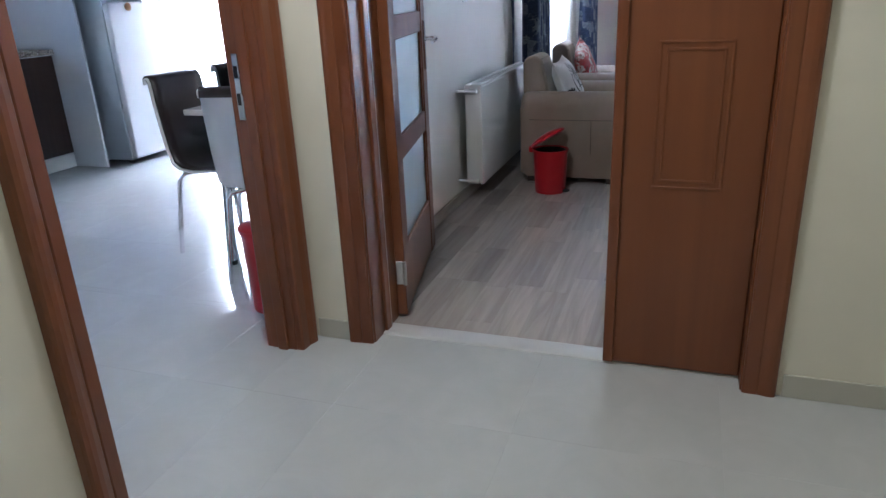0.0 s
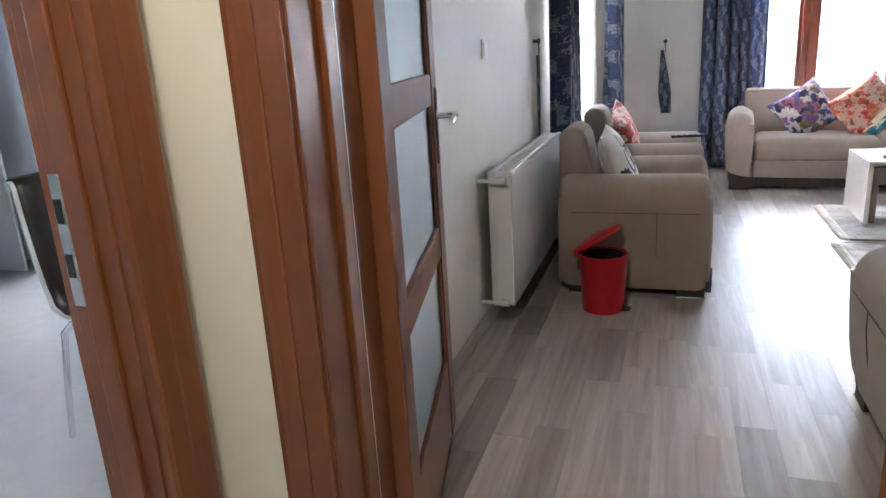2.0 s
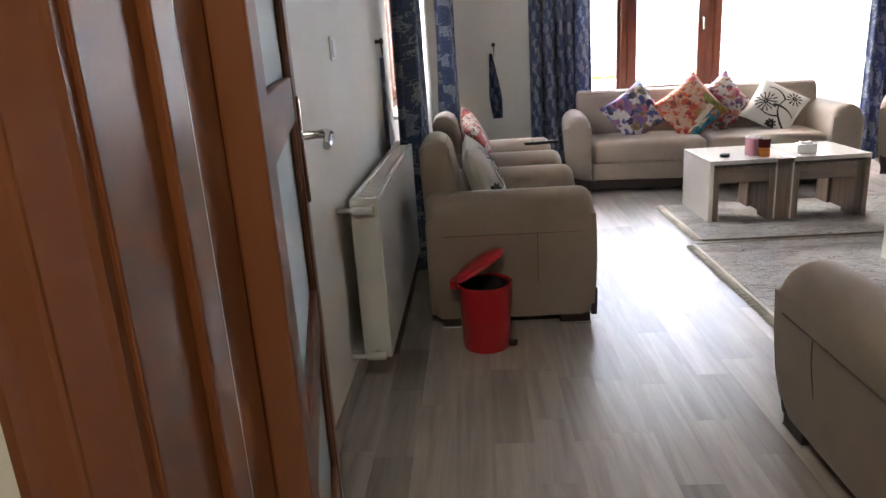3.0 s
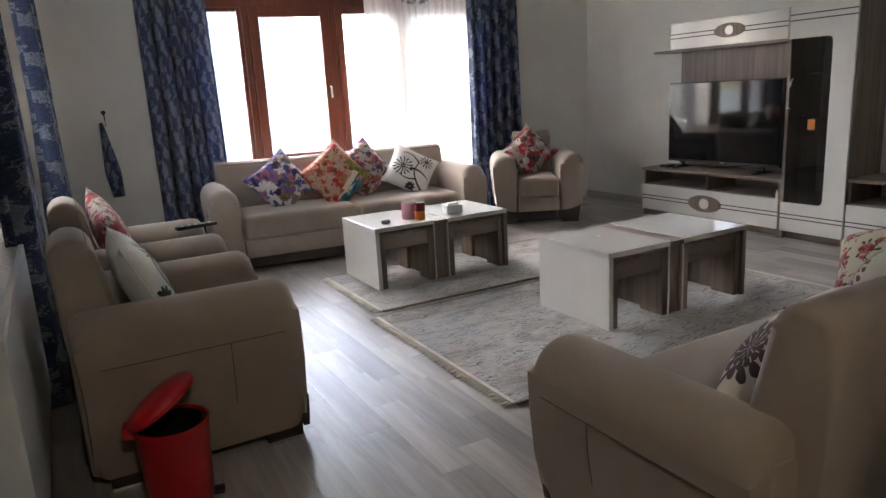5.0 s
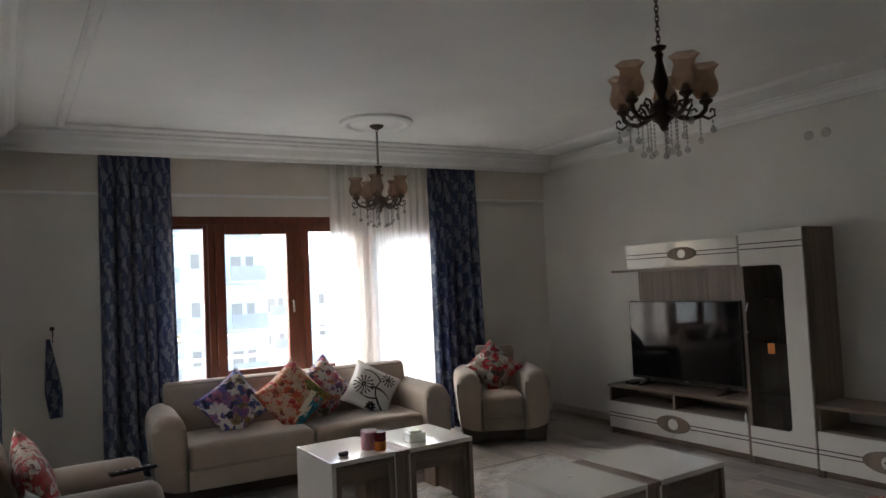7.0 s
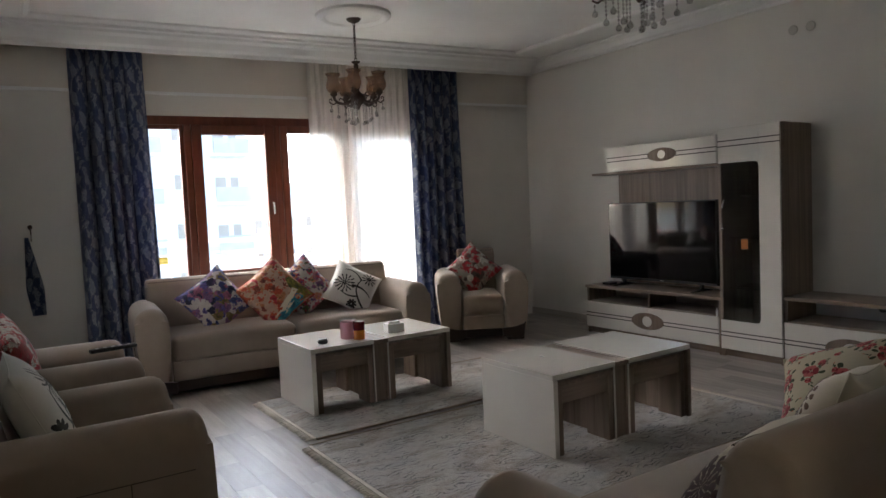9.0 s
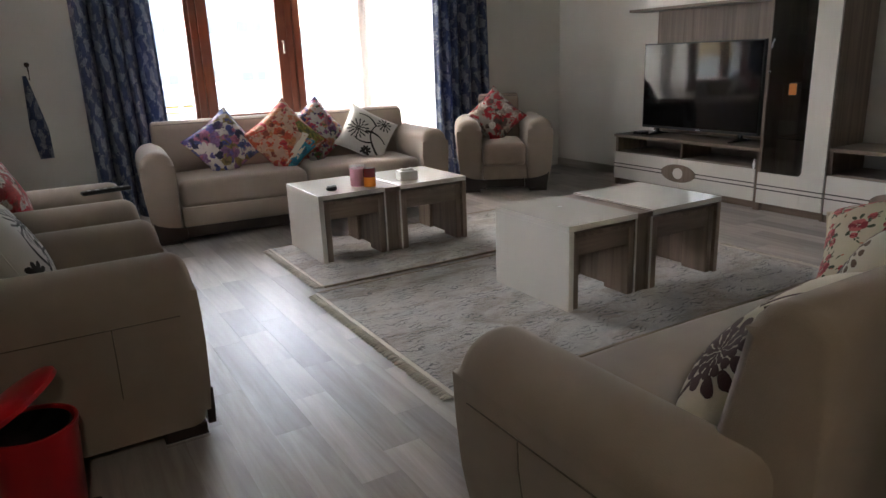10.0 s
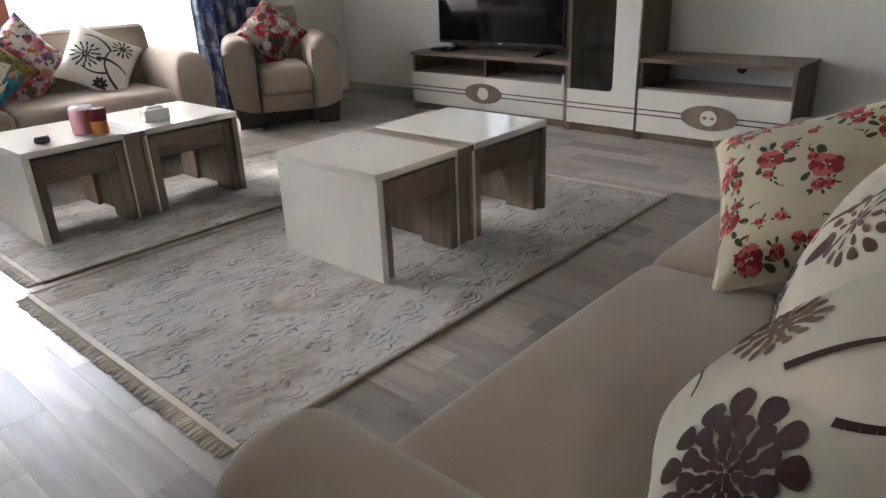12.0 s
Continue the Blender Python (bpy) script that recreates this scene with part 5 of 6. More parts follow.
# ---- curtains ----
def curtain(name, path, z0, z1, folds, amp, mat, label, rings=14, gather=None, tags="curtains", thick=0.003, seed=1):
    """A hanging cloth along a line in plan, in folds that loosen downwards."""
    r = random.Random(seed)
    n = folds * 16
    p0, p1 = Vector(path[0]), Vector(path[1])
    d = p1 - p0
    e = Vector((-d.y, d.x)).normalized()
    L = d.length
    ph = [r.uniform(-0.6, 0.6) for _ in range(folds + 2)]
    am = [r.uniform(0.6, 1.3) for _ in range(folds + 2)]
    bm = bmesh.new()
    uv = bm.loops.layers.uv.new("UVMap")
    rows = []
    for j in range(rings + 1):
        z = z1 + (z0 - z1) * j / rings
        row = []
        for i in range(n + 1):
            s = i / n
            k = min(folds - 1e-6, folds * (s + 0.05 * math.sin(6.283 * s) * math.sin(seed * 2.3)) + 0.0)
            q = int(k)
            f = k - q
            a = am[q] * (1 - f) + am[q + 1] * f
            b = ph[q] * (1 - f) + ph[q + 1] * f
            low = j / rings
            wave = 1 - 2 * abs(math.sin(math.pi * k + b * (0.3 + 0.9 * low))) ** 0.75
            wave += 0.12 * math.sin(4 * math.pi * k + 2.1 * b + 2.0 * low)
            pinch = max(0.0, 1 - low / 0.07)
            off = amp * a * wave * (0.6 + 0.4 * low) * (1 - 0.6 * pinch) + 0.3 * amp * pinch * math.sin(4 * math.pi * k) + 0.012 * math.sin(5 * s + 3.5 * low + seed)
            ss = s
            if gather:
                ss = gather(s, low)
            row.append((bm.verts.new((*(p0 + d * ss + e * off), z)), (s * L * 2.0, z)))
        rows.append(row)
    for ra, rb in zip(rows, rows[1:]):
        for i in range(n):
            quad = (ra[i], ra[i + 1], rb[i + 1], rb[i])
            fc = bm.faces.new([q[0] for q in quad])
            for lp, q in zip(fc.loops, quad):
                lp[uv].uv = q[1]
    me = bpy.data.meshes.new(name)
    bm.to_mesh(me)
    bm.free()
    me.materials.append(mat)
    for f in me.polygons:
        f.use_smooth = True
    ob = new(name, me)
    if thick:
        so = ob.modifiers.new("thickness", "SOLIDIFY")
        so.thickness = thick
    return tagged(ob, label, "curtain", tags)


turned(curtain("curtain", ((0.11, 10.09), (0.63, 10.09)), 0.02, 2.66, 5, 0.075, M["curtain"], "heavy dark blue curtain with pale damask print", seed=2, rings=30, gather=lambda s, low: s * (1 + 0.12 * low) + 0.1 * max(0, s - 0.55) * (1 - low)))
turned(curtain("curtain", ((3.06, 10.09), (3.61, 10.09)), 0.02, 2.66, 6, 0.07, M["curtain"], "heavy dark blue curtain with pale damask print by the balcony door", seed=3, rings=30))
curtain("curtain", ((-0.78, 7.22), (-0.78, 7.74)), 0.02, 2.66, 6, 0.085, M["curtain"], "heavy dark blue damask curtain bunched above the radiator", seed=4)
curtain("curtain", ((-0.66, 9.30), (-0.66, 9.74)), 0.02, 2.66, 6, 0.085, M["curtain"], "heavy dark blue damask curtain beside the side window", seed=6)
turned(curtain("sheer_curtain", ((2.05, 10.14), (3.13, 10.14)), 0.03, 2.66, 15, 0.028, M["sheer"], "sheer white net curtain over the balcony door", thick=0, seed=7, tags="sheer curtains"))
# Net added here to dim the daylight that reaches the kitchen.
curtain("sheer_curtain", ((-4.5, 7.42), (-3.38, 7.42)), 0.03, 2.4, 16, 0.02, M["sheer"], "sheer white net curtain added over the kitchen door to cut daylight", thick=0, seed=9, tags="sheer curtains")
curtain("sheer_curtain", ((-0.80, 7.72), (-0.80, 9.32)), 0.03, 2.66, 24, 0.025, M["sheer"], "sheer white net curtain over the side window", thick=0, seed=8, tags="sheer curtains")


def tie_back(m, label):
    u = thing("curtain_tieback", label, "curtain tieback", m)
    part("knob", lathe([(0.0, 0.0), (0.012, 0.002), (0.008, 0.02), (0.016, 0.03), (0.018, 0.04), (0.0, 0.046)], 14), M["bronze"], u, "dark metal wall knob", True, at=pose(0, 0, 0, 90, 0, 0))
    part("cord", tube([(0, -0.03, 0.0), (0.004, -0.035, -0.05), (0.002, -0.03, -0.11)], 0.005), M["bronze"], u)
    bm = bmesh.new()
    uv = bm.loops.layers.uv.new("UVMap")
    rows = []
    for j in range(13):
        t = j / 12
        z = -0.08 - 0.62 * t
        w = 0.008 + 0.055 * min(1, t * 1.5) * (1 - 0.3 * max(0, t - 0.6) / 0.4)
        c = -0.03 + 0.05 * t
        rows.append([bm.verts.new((c + w * (k / 4 - 0.5) * 2, -0.022 - 0.016 * math.cos((k / 4 - 0.5) * 3 + t * 2), z)) for k in range(5)])
    for a, b in zip(rows, rows[1:]):
        for k in range(4):
            fc = bm.faces.new((a[k], a[k + 1], b[k + 1], b[k]))
            for lp in fc.loops:
                lp[uv].uv = (lp.vert.co.x * 1.5, lp.vert.co.z)
    o = part("sash", bm, M["curtain"], u, "dark blue damask sash", True, 80)
    so = o.modifiers.new("thickness", "SOLIDIFY")
    so.thickness = 0.006
    return u


tie_back(NORTH @ pose(-0.235, LN, 1.23), "unused dark blue curtain tieback hanging from a wall knob")
tie_back(pose(LW, 7.16, 1.28, 0, 0, 90), "dark blue curtain tieback on a knob by the radiator")


# ---- chandeliers ----
def chandelier(x, y):
    u = thing("chandelier", "dark bronze chandelier with five amber glass shades and crystal drops", "chandelier", pose(x, y, TOP) @ Matrix.Scale(0.97, 4), "chandeliers")
    part("ceiling_rose", lathe([(0.0, 0.0), (0.3, 0.0), (0.298, -0.02), (0.27, -0.036), (0.24, -0.034), (0.22, -0.018), (0.16, -0.022), (0.13, -0.03), (0.0, -0.03)], 48), M["trim_white"], u, "round white plaster ceiling rose", True)
    part("canopy", lathe([(0.058, -0.024), (0.06, -0.032), (0.045, -0.05), (0.018, -0.062), (0.0, -0.064)], 24), M["bronze"], u, "", True)
    for k in range(13):
        a = k * 90
        zz = -0.075 - 0.023 * k
        pts = [(0.009 * math.cos(b) * math.cos(radians(a)), 0.009 * math.cos(b) * math.sin(radians(a)), zz + 0.017 * math.sin(b)) for b in [2 * math.pi * i / 12 for i in range(13)]]
        part("chain_link", tube(pts, 0.0026, 5), M["bronze"], u)
    drop = pose(0, 0, -0.115)
    part("stem", lathe([(0.0, -0.245), (0.035, -0.25), (0.028, -0.262), (0.012, -0.27), (0.02, -0.285), (0.014, -0.31), (0.022, -0.35), (0.034, -0.4), (0.032, -0.43), (0.016, -0.475), (0.022, -0.49), (0.05, -0.51), (0.062, -0.54), (0.05, -0.575), (0.022, -0.6), (0.012, -0.625), (0.0, -0.635)], 24), M["bronze"], u, "", True, at=drop)
    for k in range(5):
        a = radians(72 * k + 20)
        c, s = math.cos(a), math.sin(a)

        def P(r, z):
            return (r * c, r * s, z)
        arm = part("arm", tube([P(0.04, -0.55), P(0.08, -0.575), P(0.12, -0.585), P(0.16, -0.575), P(0.185, -0.55), P(0.19, -0.525)], [0.013, 0.012, 0.011, 0.011, 0.011, 0.012], 8), M["bronze"], u, "", True, at=drop)
        part("scroll", tube([P(0.06, -0.535), P(0.075, -0.5), P(0.1, -0.495), P(0.112, -0.515), P(0.1, -0.532), P(0.088, -0.522)], 0.0065, 6), M["bronze"], arm)
        part("scroll", tube([P(0.17, -0.575), P(0.2, -0.59), P(0.225, -0.575), P(0.225, -0.55), P(0.21, -0.545), P(0.205, -0.56)], 0.006, 6), M["bronze"], arm)
        part("scroll", tube([P(0.1, -0.583), P(0.115, -0.55), P(0.14, -0.54), P(0.15, -0.555)], 0.006, 6), M["bronze"], arm)
        part("cup", lathe([(0.0, -0.53), (0.014, -0.527), (0.028, -0.515), (0.03, -0.505), (0.022, -0.5), (0.014, -0.47), (0.0, -0.468)], 16, centre=(0.19 * c, 0.19 * s, 0)), M["bronze"], arm, "", True)
        shade = part("shade", lathe([(0.02, -0.5), (0.04, -0.492), (0.055, -0.468), (0.058, -0.44), (0.05, -0.408), (0.043, -0.388), (0.045, -0.372), (0.06, -0.35)], 30, centre=(0.19 * c, 0.19 * s, 0), wave=6, amp=0.09), M["amber_glass"], arm, "ruffled amber glass shade", True, 80)
        so = shade.modifiers.new("thickness", "SOLIDIFY")
        so.thickness = 0.0025
        for r, z, n in ((0.215, -0.59, 1), (0.16, -0.585, 4), (0.1, -0.585, 6), (0.06, -0.58, 7)):
            x0, y0 = r * c, r * s
            prof = [(0.0012, z)]
            for i in range(n):
                b = z - 0.012 - 0.018 * i
                prof += [(0.0012, b + 0.008), (0.0055, b + 0.003), (0.0055, b - 0.003), (0.0012, b - 0.008)]
            b = z - 0.03 - 0.018 * n
            prof += [(0.004, b + 0.017), (0.012, b + 0.009), (0.0155, b), (0.012, b - 0.01), (0.0, b - 0.0155)]
            part("crystal_drop", lathe(prof, 8, centre=(x0, y0, 0)), M["crystal"], arm, "clear crystal drop")
    return u


ch = chandelier(1.96, 8.93)
copy_thing(ch, pose(1.80, 6.03, TOP, 0, 0, 14) @ Matrix.Scale(0.97, 4))

# ---- radiator, switch, bin ----
def radiator():
    u = thing("radiator", "white panel radiator on brackets with valves", "radiator")
    x0, x1, y0, y1, z0, z1 = -0.885, -0.785, 5.84, 7.35, 0.12, 0.74
    part("front_panel", box(x1 - 0.018, x1, y0 + 0.012, y1, z0, z1 - 0.012, 0.006), M["radiator"], u)
    part("back_panel", box(x0, x0 + 0.018, y0 + 0.012, y1, z0, z1 - 0.012, 0.006), M["radiator"], u)
    part("end_cover", box(x0 - 0.003, x1 + 0.002, y0, y0 + 0.012, z0 + 0.01, z1, 0.005), M["radiator"], u)
    part("end_cover", box(x0 - 0.003, x1 + 0.002, y1, y1 + 0.012, z0 + 0.01, z1, 0.005), M["radiator"], u)
    part("top_rim", box(x1 - 0.02, x1, y0 + 0.012, y1, z1 - 0.012, z1, 0.003), M["radiator"], u)
    part("top_rim", box(x0, x0 + 0.02, y0 + 0.012, y1, z1 - 0.012, z1, 0.003), M["radiator"], u)
    k = y0 + 0.03
    bm = bmesh.new()
    while k < y1 - 0.02:
        box(x0 + 0.02, x1 - 0.02, k, k + 0.012, z1 - 0.01, z1 - 0.004, bm=bm)
        k += 0.026
    g = part("top_grille", bm, M["radiator"], u)
    for z in (z0 + 0.03, z1 - 0.035):
        pipe = part("valve", tube([(-0.835, y0 - 0.035, z), (-0.835, y0, z)], 0.011, 10), M["steel"], u, "metal valve", True)
        part("valve_cap", tube([(-0.87, y0 - 0.03, z), (-0.80, y0 - 0.03, z)], 0.015, 12), M["white_plastic"], pipe, "", True)
        part("wall_pipe", tube([(-0.93, y0 - 0.03, z), (-0.87, y0 - 0.03, z)], 0.009, 8), M["white_plastic"], pipe)
    for y in (6.2, 7.0):
        part("bracket", box(LW, x0 + 0.002, y, y + 0.03, 0.3, 0.62, 0.002, 1), M["radiator"], u)


radiator()


def wall_switch(m, label, socket=False):
    u = thing("socket" if socket else "light_switch", label, "socket" if socket else "light switch", m)
    part("plate", box(-0.042, 0.042, -0.009, 0, -0.042, 0.042, 0.006, 3), M["white_plastic"], u)
    if socket:
        part("well", lathe([(0.024, 0.0), (0.024, 0.003), (0.02, 0.003), (0.018, 0.001), (0.0, 0.001)], 20), M["white_plastic"], u, at=pose(0, -0.009, 0, 90, 0, 0))
    else:
        part("rocker", box(-0.03, 0.03, -0.013, -0.008, -0.03, 0.03, 0.003), M["white_plastic"], u)


wall_switch(pose(LW, 6.02, 1.25, 0, 0, 90), "white plastic light switch on the wall")
wall_switch(pose(-5.238, 5.89, 1.325, 0, 0, 90), "white plastic socket on the kitchen wall", True)
for yy in (6.93, 6.80):
    d = thing("wall_cap", "small round plastic cap high on the wall", "wall cap", pose(LE, yy, 2.43, 0, -90, 0), "wall caps")
    part("cap", lathe([(0.035, 0.0), (0.036, 0.006), (0.03, 0.012), (0.0, 0.014)], 24), M["skirting_tile"], d, "", True)


def pedal_bin(m, label, lid_open=58, h=0.285):
    u = thing("pedal_bin", label, "pedal bin", m, "pedal bins")
    r0, r1 = 0.097, 0.112
    part("body", lathe([(r0, 0.0), (r0 + 0.002, 0.004), (r1, h - 0.02), (r1 + 0.004, h - 0.012), (r1 + 0.004, h), (r1 - 0.004, h), (r1 - 0.008, h - 0.02), (r0 - 0.006, 0.02), (0.0, 0.016)], 40), M["red_plastic"], u, "", True)
    part("liner", lathe([(r0 - 0.012, 0.03), (r1 - 0.012, h - 0.006), (r1 - 0.016, h - 0.006), (r0 - 0.018, 0.034), (0, 0.034)], 32), M["black"], u, "black inner bucket", True)
    lid = part("lid", lathe([(r1 + 0.01, 0.0), (r1 + 0.01, 0.012), (r1 - 0.002, 0.022), (0.06, 0.034), (0.0, 0.038)], 40), M["red_plastic"], u, "red lid standing open", True,
               at=pose(-r1 - 0.008, 0, h) @ pose(0, 0, 0, 0, -lid_open * 0.55, 0) @ pose(r1 + 0.008, 0, 0))
    part("hinge", box(-r1 - 0.03, -r1 + 0.002, -0.03, 0.03, h - 0.03, h + 0.01, 0.005), M["red_plastic"], u)
    part("pedal", box(r0 - 0.01, r0 + 0.035, -0.022, 0.022, 0.008, 0.022, 0.006), M["rubber"], u, "black foot pedal", True)
    return u


pedal_bin(pose(-0.427, 6.205, 0.0, 0, 0, -12), "red plastic pedal bin with its lid half open")
phone = thing("remote_control", "black remote control lying on an armchair arm", "remote control", pose(-0.04, 7.70, 0.632, 0, 0, 10))
part("body", box(-0.105, 0.105, -0.022, 0.022, 0, 0.018, 0.006), M["black"], phone)
for k in range(5):
    part("button", box(-0.08 + 0.035 * k, -0.065 + 0.035 * k, -0.01, 0.01, 0.0175, 0.0195, 0.001, 1), M["steel"], phone)


# ---- kitchen ----
RUN = pose(-0.24, 0.13, 0) @ Matrix.Diagonal((1, 1, 1.07, 1))
def base_cabinet(y0, y1, label):
    u = thing("base_cabinet", label, "cabinet", RUN, "kitchen base cabinets")
    part("body", box(-4.9, -4.34, y0 + 0.002, y1 - 0.002, 0.11, 0.87, 0.002), M["white_plastic"], u)
    part("plinth", box(-4.44, -4.325, y0, y1, 0.0, 0.108, 0.002), M["white_plastic"], u, "white plinth board")
    d = part("door", box(-4.338, -4.318, y0 + 0.003, y1 - 0.003, 0.115, 0.865, 0.004), M["cabinet_brown"], u, "dark brown cabinet door")
    return u, d


def bow_handle(parent, y):
    part("handle", tube([(-4.32, y, 0.65), (-4.295, y, 0.655), (-4.285, y, 0.69), (-4.283, y, 0.755), (-4.285, y, 0.82), (-4.295, y, 0.852), (-4.32, y, 0.856)], 0.006, 8), M["steel"], parent, "slim brushed metal bow handle", True)


for k, (a, b, hy) in enumerate(((5.62, 6.13, 5.685), (5.08, 5.62, 5.565), (4.56, 5.08, 4.62), (4.04, 4.56, 4.50), (3.5, 4.04, 3.56))):
    u, d = base_cabinet(a, b, "dark brown kitchen base cabinet with bow handle")
    bow_handle(d, hy)
wt = thing("worktop", "speckled brown granite kitchen worktop", "worktop", RUN)
part("slab", box(-5.0, -4.295, 3.5, 6.135, 0.872, 0.912, 0.006), M["counter"], wt)
part("upstand", box(-5.0, -4.92, 3.5, 6.135, 0.912, 0.965, 0.003), M["counter"], wt)
pn = thing("end_panel", "tall white panel between worktop and fridge", "panel", RUN)
part("panel", box(-5.0, -3.99, 6.137, 6.157, 0.0, 2.2, 0.003), M["fridge"], pn)

fr = thing("refrigerator", "tall white two-door refrigerator with grey sides", "refrigerator", pose(-0.05, 0, 0))
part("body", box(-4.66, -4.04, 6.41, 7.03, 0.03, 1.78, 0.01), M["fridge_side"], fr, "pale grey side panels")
for z0, z1, nm in ((0.05, 1.31, "fridge_door"), (1.325, 1.78, "freezer_door")):
    d = part(nm, box(-4.038, -3.98, 6.408, 7.032, z0, z1, 0.014, 3), M["fridge"], fr, "glossy white door")
part("handle_recess", box(-4.002, -3.976, 6.80, 6.92, 1.285, 1.33, 0.004), M["steel"], fr, "grey grip")
part("magnet_hook", lathe([(0.0, 0.0), (0.03, 0.002), (0.034, 0.012), (0.02, 0.024), (0.0, 0.026)], 14), M["tan"], fr, "tan wooden fridge magnet", True, at=pose(-3.98, 6.62, 1.275, 0, 90, 0))
for y in (6.46, 6.98):
    part("foot", lathe([(0.02, 0.0), (0.022, 0.03)], 12), M["rubber"], fr, at=pose(-4.09, y, 0))

cl = thing("kitchen_towel", "pale striped towel hanging over the worktop edge", "towel", RUN)
bm = bmesh.new()
rows = []
for j, (x, z) in enumerate(((-4.56, 0.92), (-4.44, 0.922), (-4.34, 0.922), (-4.292, 0.918), (-4.285, 0.9), (-4.283, 0.85), (-4.285, 0.8), (-4.282, 0.755))):
    rows.append([bm.verts.new((x + 0.006 * math.sin(i * 1.3 + j * 0.4), 4.75 + 0.8 * i / 20, z + (0.05 * i / 20 if j > 4 else 0) * (j - 4) / 3)) for i in range(21)])
for a, b in zip(rows, rows[1:]):
    for i in range(20):
        bm.faces.new((a[i], a[i + 1], b[i + 1], b[i]))
tw = part("cloth", bm, M["towel"], cl, "", True, 80)
tw.modifiers.new("thickness", "SOLIDIFY").thickness = 0.004


def kitchen_chair(m, label):
    """Local: seat faces -y; curved shell with a white edge on chrome legs."""
    u = thing("kitchen_chair", label, "chair", m, "kitchen chairs")
    prof = [(-0.2, 0.445), (-0.18, 0.462), (-0.1, 0.46), (0.06, 0.452), (0.13, 0.462), (0.165, 0.5), (0.185, 0.56), (0.205, 0.66), (0.225, 0.8), (0.235, 0.9), (0.25, 0.925), (0.275, 0.93), (0.295, 0.915), (0.3, 0.89)]
    for name, off, mat, lb in (("shell", 0.0, M["chair_brown"], "dark brown curved shell"), ("outer_shell", -0.011, M["white_plastic"], "white outer shell")):
        bm = bmesh.new()
        rows = []
        for k, (y, z) in enumerate(prof):
            a, b = Vector(prof[max(0, k - 1)]), Vector(prof[min(len(prof) - 1, k + 1)])
            d = (b - a).normalized()
            nn = Vector((-d.y, d.x))
            w = 0.205 - 0.03 * max(0, (k - 5) / 8) + (0.012 if off else 0.0)
            rows.append([bm.verts.new((w * (i / 6 - 0.5) * 2, y + nn.x * off, z + nn.y * off + 0.012 * (abs(i / 6 - 0.5) * 2) ** 2 * (1 if k < 5 else 0))) for i in range(7)])
        for a, b in zip(rows, rows[1:]):
            for i in range(6):
                bm.faces.new((a[i], a[i + 1], b[i + 1], b[i]))
        o = part(name, bm, mat, u, lb, True, 80)
        so = o.modifiers.new("thickness", "SOLIDIFY")
        so.thickness = 0.008
        so.offset = 0
    for sx in (-1, 1):
        part("leg", tube([(sx * 0.12, -0.1, 0.436), (sx * 0.18, -0.14, 0.43), (sx * 0.2, -0.165, 0.4), (sx * 0.21, -0.19, 0.2), (sx * 0.22, -0.205, 0.0)], 0.011, 10), M["chrome"], u, "chrome tube leg", True)
        part("leg", tube([(sx * 0.12, 0.1, 0.436), (sx * 0.18, 0.14, 0.43), (sx * 0.2, 0.16, 0.4), (sx * 0.21, 0.19, 0.2), (sx * 0.22, 0.21, 0.0)], 0.011, 10), M["chrome"], u, "chrome tube leg", True)
    return u


kc = kitchen_chair(pose(-1.93, 4.85, 0, 0, 0, 90), "dark brown and white kitchen chair on chrome legs")
copy_thing(kc, pose(-1.42, 4.56, 0, 0, 0, 188))
copy_thing(kc, pose(-1.95, 5.42, 0, 0, 0, 88))
kt = thing("kitchen_table", "white kitchen table with chrome legs", "table")
part("top", box(-2.02, -1.22, 4.68, 5.86, 0.735, 0.765, 0.006), M["white_gloss"], kt)
part("apron", box(-1.94, -1.30, 4.76, 5.78, 0.68, 0.735, 0.004), M["white_plastic"], kt)
for x, y, bx, by in ((-1.82, 4.72, -1.76, 4.55), (-1.30, 4.72, -1.28, 4.62), (-1.9, 5.76, -1.94, 5.82), (-1.30, 5.76, -1.28, 5.82)):
    leg = part("leg", tube([(x, y, 0.735), (bx, by, 0.02)], 0.024, 14), M["chrome"], kt, "chrome leg", True)
    part("foot_cap", tube([(bx, by, 0.0), (bx, by, 0.022)], 0.026, 14), M["rubber"], leg)
pedal_bin(pose(-1.25, 4.16, 0.0, 0, 0, 160), "red plastic pedal bin by the kitchen doorway", 0, 0.36)
tray = thing("tray", "clear plastic tray on the kitchen table", "tray", pose(-1.75, 5.05, 0.765))
part("dish", lathe([(0.1, 0.0), (0.105, 0.004), (0.13, 0.05), (0.127, 0.05), (0.1, 0.008), (0.0, 0.006)], 24), M["crystal"], tray, "", True)

# hall ceiling lamp: unseen housing added over the fill light
hl = thing("ceiling_lamp", "plain round ceiling lamp added in the hall over the fill light", "lamp", pose(-0.48, 3.2, TOP))
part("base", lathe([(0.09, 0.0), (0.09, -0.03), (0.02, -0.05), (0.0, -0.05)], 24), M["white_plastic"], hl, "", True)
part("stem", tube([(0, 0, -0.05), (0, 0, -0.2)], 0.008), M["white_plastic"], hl)

